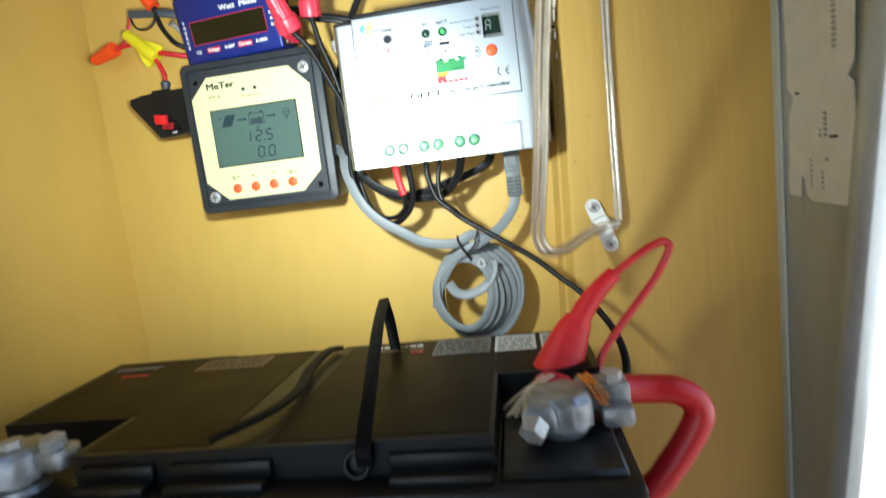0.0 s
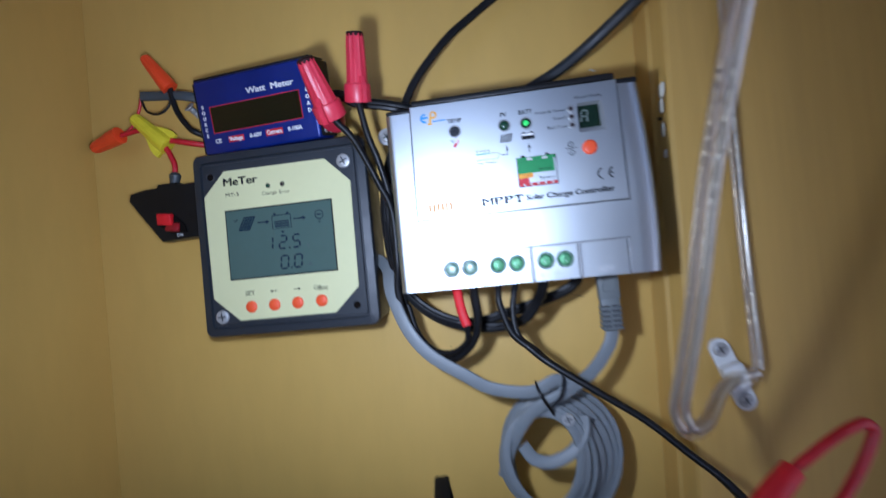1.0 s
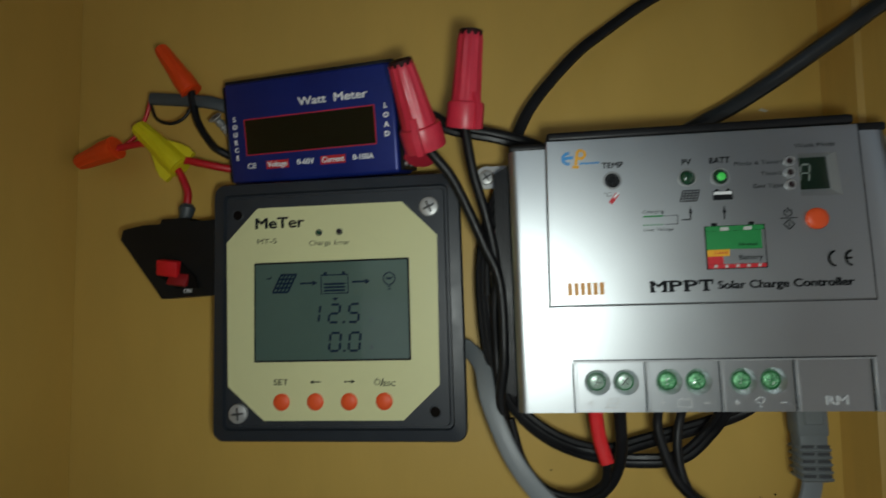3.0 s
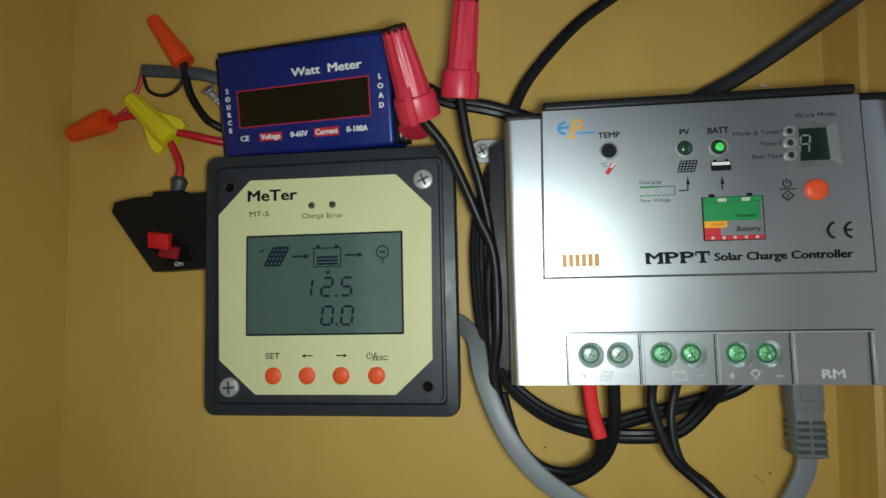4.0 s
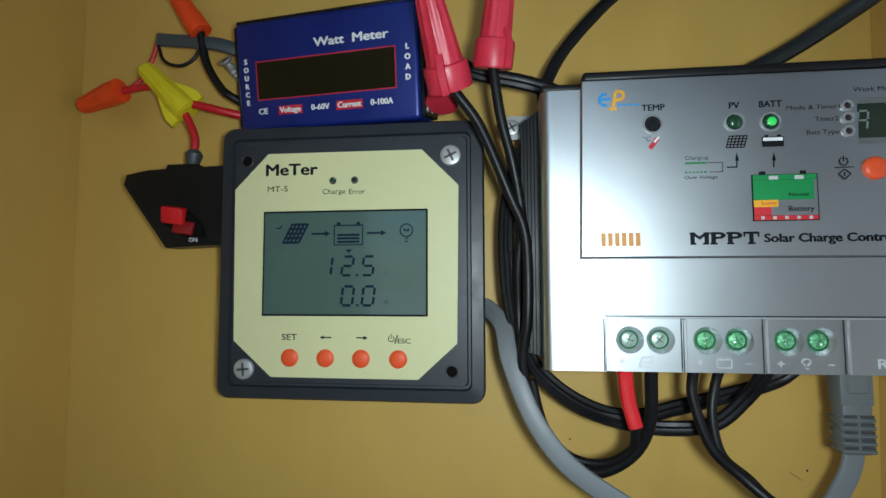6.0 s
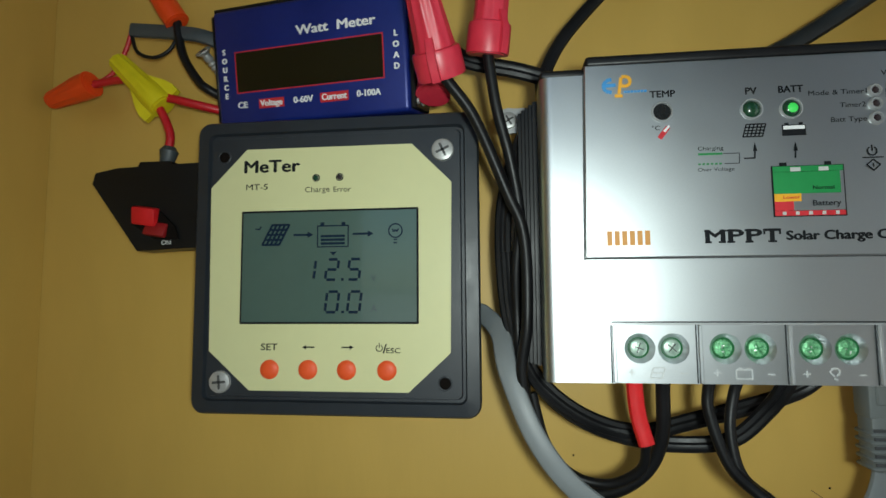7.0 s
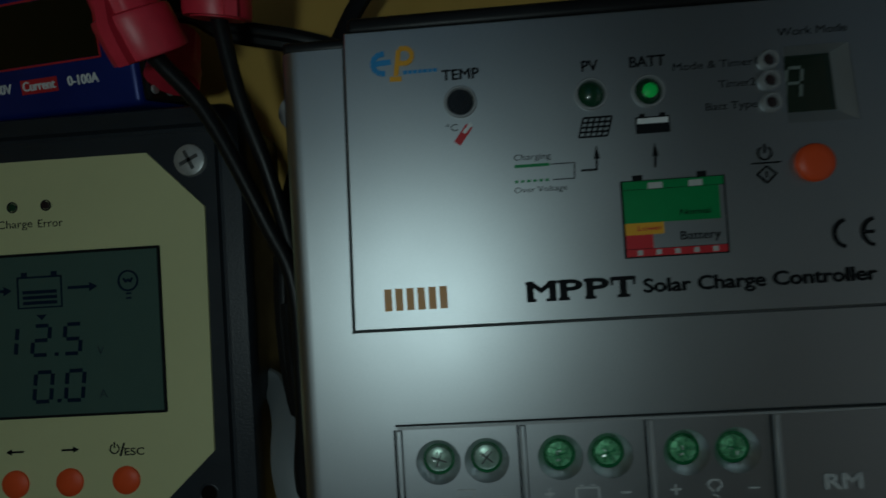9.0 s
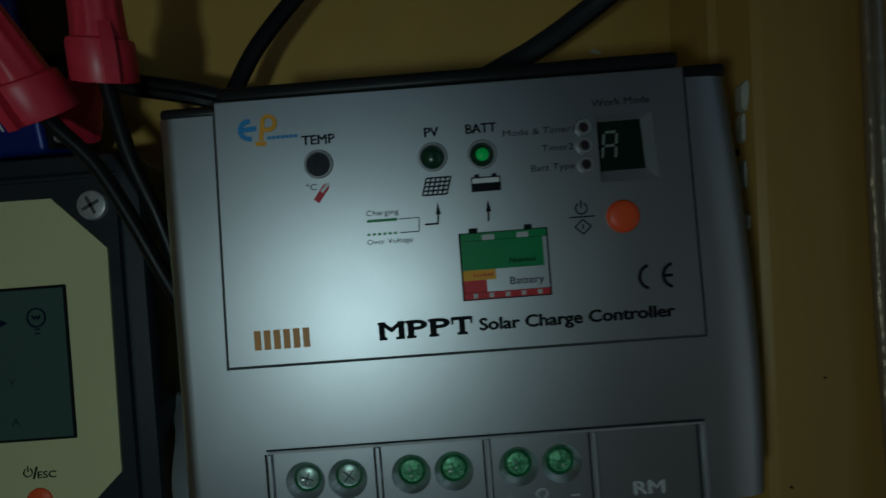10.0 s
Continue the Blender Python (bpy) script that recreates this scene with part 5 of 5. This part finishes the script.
wood_screw((-0.1772, -0.0180, 0.5006), (-0.1695, -0.0003, 0.4860), 0.0036, "long zinc screw in the wall beside the blue meter")

# wires round the blue meter
cable("red_wire", [(-0.1660, -0.0120, 0.4744), (-0.1775, -0.0180, 0.4762), (-0.1904, -0.0200, 0.4793), (-0.1960, -0.0205, 0.4790)], round_profile(0.0019), RED_WIRE, "red wire from the blue meter into the yellow wire nut")
cable("red_wire", [(-0.1958, -0.0200, 0.4770), (-0.1915, -0.0200, 0.4690), (-0.1893, -0.0200, 0.4620), (-0.1905, -0.0200, 0.4530), (-0.1900, -0.0180, 0.4470)], round_profile(0.0018), RED_WIRE, "red wire from the yellow wire nut to the black switch")
cable("red_wire", [(-0.2270, -0.0185, 0.4882), (-0.2169, -0.0180, 0.4896), (-0.2095, -0.0175, 0.4893)], round_profile(0.0017), RED_WIRE, "red wire out of an orange wire nut")
cable("bell_wire", [(-0.2108, -0.0180, 0.5120), (-0.2142, -0.0170, 0.5034), (-0.2200, -0.0165, 0.4940), (-0.2280, -0.0185, 0.4872)], round_profile(0.0010), RED_WIRE, "thin red wire between the connectors")
cable("black_wire", [(-0.1680, -0.0120, 0.4800), (-0.1740, -0.0180, 0.4832), (-0.1788, -0.0180, 0.4873), (-0.1862, -0.0180, 0.4994), (-0.1895, -0.0185, 0.5150)], round_profile(0.0019), BLACK_WIRE, "black wire from the blue meter into an orange wire nut")
cable("flat_lead", [(-0.1680, -0.0110, 0.5050), (-0.1780, -0.0160, 0.5080), (-0.1878, -0.0175, 0.5095), (-0.2109, -0.0180, 0.5122)], flat_profile(0.0032, 0.0016), SLATE_WIRE, "flat dark grey lead beside the blue meter")
cable("bell_wire", [(-0.2108, -0.0180, 0.5095), (-0.2068, -0.0190, 0.5013), (-0.1987, -0.0195, 0.4982), (-0.1921, -0.0190, 0.5012), (-0.1888, -0.0185, 0.5080), (-0.1885, -0.0185, 0.5150)], round_profile(0.0008), BLACK_WIRE, "thin black wire looping below the grey lead")

# ---- the rocker switch ----
switch = thing("rocker_switch", (-0.19, 0.0, 0.43), "black plastic rocker switch with a red key beside the grey meter", "switch")
part("faceplate", bevel_all(prism([(-0.2160, 0.4408), (-0.2148, 0.4452), (-0.2050, 0.4470), (-0.1660, 0.4482), (-0.1660, 0.4140), (-0.1950, 0.4128)], -0.0300, -0.0200), 0.0010, 2), BATT_BLACK, switch, "black slanted switch body")
part("socket", box((-0.2000, -0.0200, 0.4180), (-0.1700, -0.0003, 0.4440), 0.001, 1), BATT_BLACK, switch)
part("neck", bevel_all(prism([(-0.1990, 0.4470), (-0.1975, 0.4500), (-0.1840, 0.4500), (-0.1830, 0.4470)], -0.0270, -0.0180), 0.0008, 1), BATT_BLACK, switch)
# near-black sheet on the face paints the shade of the key's recess
_rk = bmesh.new()
prism([(-0.1965, 0.4295), (-0.1965, 0.4235), (-0.1870, 0.4175), (-0.1770, 0.4172), (-0.1785, 0.4225), (-0.1865, 0.4300)], -0.0312, -0.0295, _rk)
part("well_shade", _rk, DARKHOLE, switch, smooth=False)
part("rocker", box((-0.0050, -0.0026, -0.0036), (0.0050, 0.0012, 0.0036), 0.0007, 2, m=pose(-0.1905, -0.0312, 0.4268, 14, 8, 0)), RED_SLEEVE, switch, "glossy red rocker key")
# lower half of the same key, its shade painted as a darker red
part("rocker", box((-0.0046, -0.0012, -0.0028), (0.0046, 0.0012, 0.0028), 0.0006, 2, m=pose(-0.1862, -0.0312, 0.4212, -18, 8, 0)), SHADED_RED, switch)
face_text("ON", -0.1825, -0.0301, 0.4160, 0.0026, WHITE_INK, switch)
part("tape", lathe([(0.0022, 0), (0.0034, 0.001), (0.0030, 0.004), (0.0038, 0.008), (0.0024, 0.010)], between((-0.1905, -0.0205, 0.4480), (-0.1893, -0.0200, 0.4580)), 12), SLATE_WIRE, switch, "grey tape round the wire end")


# ---- clear cable and its clamp ----


def clear_cable(pts, label, r):
    ob = thing("clear_cable", pts[0], label, "cable")
    part("jacket", sweep(pts, twin_profile(r), 6), CLEAR, ob, "clear plastic jacket")
    for s, core in ((1, TINNED), (-1, COPPER_CORE)):
        part("conductor", sweep([(x + 0.95 * r * s, y, z) for x, y, z in pts], round_profile(0.70 * r, 9), 6), core, ob, "bright stranded conductor")
    return ob


clear_cable([(0.1415, -0.0400, 0.3120), (0.1420, -0.0390, 0.3250), (0.1425, -0.0370, 0.3500), (0.1430, -0.0360, 0.3900), (0.1440, -0.0360, 0.4500), (0.1468, -0.0360, 0.5200), (0.1500, -0.0360, 0.6200)], "clear twin-core cable running up the timber from the clamp", 0.0016)
clear_cable([(0.1400, -0.0400, 0.3100), (0.1280, -0.0430, 0.3085), (0.1150, -0.0600, 0.3060), (0.1000, -0.0880, 0.3030), (0.0880, -0.1050, 0.3050), (0.0835, -0.1100, 0.3150), (0.0845, -0.1180, 0.3300), (0.0880, -0.1320, 0.3620), (0.0910, -0.1470, 0.4000), (0.0950, -0.1680, 0.4400), (0.1000, -0.1950, 0.4900), (0.1050, -0.2300, 0.5600), (0.1100, -0.2700, 0.6600)], "clear twin-core cable hanging in a long loop", 0.0022)
CLAMP_TURN = -20
clamp = thing("cable_clamp", (0.131, -0.032, 0.308), "white plastic cable clamp with two screws on the timber", "clamp")
CM = Matrix.Translation((0.1310, -0.032, 0.3090)) @ pose(0, 0, 0, 0, CLAMP_TURN, 0)
_out = [(0.0052 * math.cos(radians(a)), 0.0150 + 0.0052 * math.sin(radians(a))) for a in range(0, 181, 20)] + [(-0.0052 * math.cos(radians(a)), -0.0150 - 0.0052 * math.sin(radians(a))) for a in range(0, 181, 20)]
part("strap", bevel_all(prism(_out, -0.0028, 0.0), 0.0009, 2), WHITE_PLASTIC, clamp).data.transform(CM)
part("saddle", box((-0.0056, -0.0105, -0.0068), (0.0056, -0.0015, 0.0068), 0.0024, 2, m=CM), WHITE_PLASTIC, clamp)
for s in (1, -1):
    p = CM @ Vector((0, -0.003, s * 0.0145))
    cross_screw("clamp_screw", p.x, p.y, p.z, 0.0038, clamp, 30, 0.0018)

# ---- the battery ----
batt = thing("lead_battery", (-0.065, -0.155, 0.0), "large black lead battery with brown top labels and clamped terminals", "battery")
BX0, BX1, BY0, BY1, BT, BL = -0.2370, 0.1095, -0.2205, -0.0660, 0.2450, 0.2290
part("case", box((BX0, BY0, 0.0), (BX1, BY1, BL - 0.012), 0.004, 2), BATT_BLACK, batt, "black plastic case")
lid = part("lid", box((BX0 - 0.0015, BY0 - 0.0015, BL - 0.0118), (BX1 + 0.0015, BY1 + 0.0015, BL), 0.003, 2), BATT_BLACK, batt, "black lid rim")
deck_outline = [(BX0, BY1), (-0.1405, BY1), (-0.1390, BY1 - 0.003), (-0.0575, BY1 - 0.003), (-0.0560, BY1), (BX1 - 0.002, BY1), (BX1 - 0.002, -0.1370), (0.0530, -0.1370), (0.0530, -0.2060), (-0.1480, -0.2060), (-0.1480, -0.1660), (BX0 + 0.008, -0.1660)]
part("deck", bevel_all(slab(deck_outline, BL - 0.001, BT), 0.0014, 2), BATT_BLACK, batt, "raised black deck between the terminals")
for x0, x1, y0, y1 in ((BX0 + 0.006, -0.0780, -0.2030, BY1 - 0.004), (-0.0500, 0.0510, -0.2030, BY1 - 0.004), (0.0515, BX1 - 0.006, -0.1340, BY1 - 0.004)):
    o = [(x0, y1), (x1, y1), (x1, y0), (x0, y0)] if x0 > -0.1 else [(x0, y1), (x1, y1), (x1, y0), (-0.1440, y0), (-0.1440, -0.1640), (x0 + 0.006, -0.1640)]
    part("top_label", slab(o, BT - 0.0002, BT + 0.0004), BATT_BROWN, batt, "brown printed label", smooth=False)


def top_print(x0, x1, y0, y1, mat, label=""):
    return part("print", box((x0, y0, BT + 0.0003), (x1, y1, BT + 0.0007)), mat, batt, label, smooth=False)


def rows_of_print(x0, x1, y0, y1, n, mat, seed, label=""):
    rng = random.Random(seed)
    bm = bmesh.new()
    for i in range(n):
        ya = y0 + (y1 - y0) * i / n
        x = x0
        while x < x1 - 0.002:
            w = rng.uniform(0.0015, 0.007)
            box((x, ya, BT + 0.0006), (min(x + w, x1), ya + (y1 - y0) / n * 0.55, BT + 0.00085), bm=bm)
            x += w + 0.001
    part("print", bm, mat, batt, label, smooth=False)


rows_of_print(-0.0290, 0.0030, -0.0800, -0.0745, 1, BATT_WHITE, 1, "plain white bars of a brand mark")
rows_of_print(-0.0290, 0.0030, -0.0870, -0.0830, 1, BATT_GOLD, 2)
rows_of_print(-0.0050, 0.0030, -0.0920, -0.0890, 1, RED_INK, 3)
top_print(0.0105, 0.0470, -0.1000, -0.0715, BATT_GREY, "grey printed notice")
rows_of_print(0.0115, 0.0460, -0.0985, -0.0730, 7, BATT_BLACK, 4)
top_print(0.0500, 0.0760, -0.1010, -0.0720, BATT_WHITE, "white printed patch")
rows_of_print(0.0520, 0.0740, -0.0990, -0.0740, 6, BATT_GREY, 5)
top_print(0.0790, 0.1010, -0.1010, -0.0720, BATT_WHITE, "white printed patch")
rows_of_print(0.0805, 0.1000, -0.0995, -0.0735, 8, BATT_GREY, 6)
rows_of_print(-0.2250, -0.1900, -0.0860, -0.0790, 2, BATT_GREY, 7, "small white unreadable print")
rows_of_print(-0.2100, -0.1900, -0.0990, -0.0950, 1, RED_INK, 8)
top_print(-0.1560, -0.1060, -0.0960, -0.0760, BATT_GOLD, "tan printed notice")
rows_of_print(-0.1540, -0.1080, -0.0945, -0.0770, 4, BATT_BROWN, 9)
# grip pockets along the front ledge
for x0, x1 in ((0.0080, 0.0520), (-0.1420, -0.1060), (-0.0960, -0.0480)):
    part("grip_pocket", box((x0, -0.2165, BL - 0.0005), (x1, -0.2050, BL + 0.0042), 0.0012, 2), BATT_BLACK, batt)
    part("grip_ridge", box((x0 - 0.001, -0.2090, BL + 0.003), (x1 + 0.001, -0.2045, BL + 0.0105), 0.001, 2), BATT_BLACK, batt)
    part("grip_lip", box((x0 + 0.002, -0.2230, BL - 0.0100), (x1 - 0.002, -0.2218, BL - 0.0035), 0.0005, 1), BATT_BLACK, batt)
part("terminal_step", box((0.0545, -0.2150, BL - 0.0005), (BX1 - 0.004, -0.1390, BL + 0.0030), 0.0015, 1), BATT_BLACK, batt)
HB = flat_profile(0.0036, 0.0013)
handle = part("handle", sweep([(-0.0030, -0.2105, 0.2360), (-0.0030, -0.2090, 0.2450), (-0.0050, -0.1850, 0.2580), (-0.0120, -0.1350, 0.2740), (-0.0190, -0.0900, 0.2800), (-0.0200, -0.0840, 0.2780), (-0.0185, -0.0820, 0.2650), (-0.0165, -0.0840, 0.2450)], HB, 7, hint=(0, -0.6, 1)), STRAP, batt, "black plastic carrying strap standing up")
part("handle_eye", ring(0.0040, 0.0066, 0.0030, Matrix.Translation((-0.0065, -0.2085, BL + 0.0075)) @ pose(0, 0, 0, 78, 0, 0), 24), BATT_BLACK, batt)
part("handle_stud", disc(0.0045, 0.0040, Matrix.Translation((-0.0060, -0.2060, BL + 0.0075)) @ pose(0, 0, 0, 78, 0, 0), 20), BATT_BLACK, batt)
part("handle", sweep([(-0.0580, -0.0760, 0.2480), (-0.0620, -0.0900, 0.2500), (-0.0620, -0.1200, 0.2490), (-0.0560, -0.1500, 0.2490), (-0.0570, -0.1750, 0.2500), (-0.0640, -0.1930, 0.2505), (-0.0760, -0.2060, 0.2495)], HB, 7, hint=(0, 0, 1)), STRAP, batt, "black plastic carrying strap lying flat")


def terminal(x, y, red):
    post = part("terminal_post", lathe([(0.0125, 0), (0.0115, 0.003), (0.0090, 0.004), (0.0085, 0.018), (0.0070, 0.020)], Matrix.Translation((x, y, BL)), 24), LEAD, batt, "lead terminal post")
    bm = lathe([(0.0100, 0.006), (0.0140, 0.007), (0.0145, 0.019), (0.0120, 0.022), (0.0060, 0.0225)], Matrix.Translation((x, y, BL)), 20)
    box((x - 0.0180, y - 0.0170, BL + 0.008), (x - 0.0030, y + 0.0030, BL + 0.021), 0.003, 2, bm=bm)
    rng = random.Random(int(1000 * x))
    for v in bm.verts:
        v.co += Vector((rng.uniform(-1, 1), rng.uniform(-1, 1), rng.uniform(-1, 1))) * 0.0007
    part("terminal_clamp", bm, LEAD, post, "corroded lead cable clamp")
    part("clamp_bolt", lathe([(0.0062, 0), (0.0062, 0.006), (0.0052, 0.0072), (1e-5, 0.0074)], Matrix.Translation((x - 0.0120, y - 0.0160, BL + 0.014)) @ pose(0, 0, 0, 115, 0, -25), 6), ZINC, post, "hex clamp bolt")
    if not red:
        part("clamp_bar", box((x + 0.004, y - 0.0040, BL + 0.009), (x + 0.0280, y + 0.0100, BL + 0.020), 0.003, 2), LEAD, post)
        part("clamp_bolt", lathe([(0.0056, 0), (0.0056, 0.006), (0.0046, 0.0068), (1e-5, 0.007)], Matrix.Translation((x + 0.0200, y + 0.0020, BL + 0.019)) @ pose(0, 0, 0, 12, 8, 0), 6), ZINC, post, "hex clamp bolt")
        part("clamp_bolt", lathe([(0.0050, 0), (0.0050, 0.005), (1e-5, 0.0055)], Matrix.Translation((x + 0.0020, y - 0.0030, BL + 0.0215)), 6), ZINC, post)
    if red:
        part("clamp_bar", box((x + 0.008, y + 0.004, BL + 0.008), (x + 0.0330, y + 0.0190, BL + 0.022), 0.003, 2), LEAD, post)
        part("clamp_bar", box((x + 0.0180, y - 0.0040, BL + 0.003), (x + 0.0330, y + 0.0150, BL + 0.013), 0.003, 2), LEAD, post)
        part("clamp_bolt", lathe([(0.0050, 0), (0.0050, 0.005), (1e-5, 0.0055)], Matrix.Translation((x + 0.0250, y + 0.0090, BL + 0.021)), 6), ZINC, post)
        rng = random.Random(3)
        for i in range(22):
            p = Vector((x + 0.0120 + rng.uniform(-0.0025, 0.0025), y + 0.0060 + rng.uniform(-0.0015, 0.0015), BL + 0.026 + rng.uniform(-0.001, 0.001)))
            q = p + Vector((0.007 + rng.uniform(-0.0012, 0.0012), -0.010 + rng.uniform(-0.002, 0.002), -0.009 + rng.uniform(-0.002, 0.003)))
            part("copper_strand", sweep([p, (p + q) / 2 + Vector((rng.uniform(-0.001, 0.001), -0.002, 0.001)), q], round_profile(0.0006, 5), 3), COPPER, post, "frayed bright copper strand")
        for i in range(14):
            p = Vector((x - 0.004 + rng.uniform(-0.005, 0.005), y + 0.040 + rng.uniform(-0.004, 0.004), BL + 0.014))
            q = Vector((x - 0.022 + rng.uniform(-0.006, 0.006), y + 0.012 + rng.uniform(-0.006, 0.006), BL + 0.006))
            part("lead_strand", sweep([p, (p + q) / 2 + Vector((0, 0, 0.003)), q], round_profile(0.0007, 5), 3), TINNED, post, "pale stripped wire end")
    return post


terminal(0.0830, -0.1780, True)
terminal(-0.1790, -0.2050, False)
boot = thing("terminal_boot", (0.0871, -0.125, 0.235), "red rubber terminal boot with a looped red wire on the battery", "terminal cover")
part("boot_body", sweep([(0.0830, -0.1300, 0.2340), (0.0871, -0.1260, 0.2430), (0.0950, -0.1200, 0.2570), (0.1010, -0.1165, 0.2660)], flat_profile(0.0158, 0.0112, 8), 6, taper=(1.0, 0.50)), RED_SLEEVE, boot, "wide red rubber boot")
part("boot_neck", sweep([(0.0985, -0.1180, 0.2620), (0.1050, -0.1140, 0.2710), (0.1140, -0.1100, 0.2805), (0.1240, -0.1055, 0.2880)], round_profile(0.0055, 16), 6, taper=(1.25, 0.85)), RED_SLEEVE, boot)
part("wire", sweep([(0.1200, -0.1060, 0.2850), (0.1390, -0.1036, 0.2977), (0.1500, -0.1021, 0.3030), (0.1550, -0.1010, 0.3030), (0.1565, -0.1010, 0.2985), (0.1476, -0.1029, 0.2834), (0.1290, -0.1086, 0.2629), (0.1140, -0.1143, 0.2457), (0.1074, -0.1200, 0.2330)], round_profile(0.0023, 10), 7), RED_WIRE, boot, "thin red wire looping back")
cable("battery_lead", [(0.1080, -0.1600, 0.2430), (0.1180, -0.1560, 0.2400), (0.1290, -0.1540, 0.2385), (0.1410, -0.1545, 0.2370), (0.1490, -0.1550, 0.2310), (0.1500, -0.1560, 0.2225), (0.1420, -0.1571, 0.2086), (0.1308, -0.1586, 0.1935), (0.1210, -0.1600, 0.1780), (0.1200, -0.1600, 0.1200), (0.1280, -0.1600, 0.0400), (0.1350, -0.1600, 0.0078)], round_profile(0.0070, 16), RED_WIRE, "thick red battery lead bending down beside the battery")
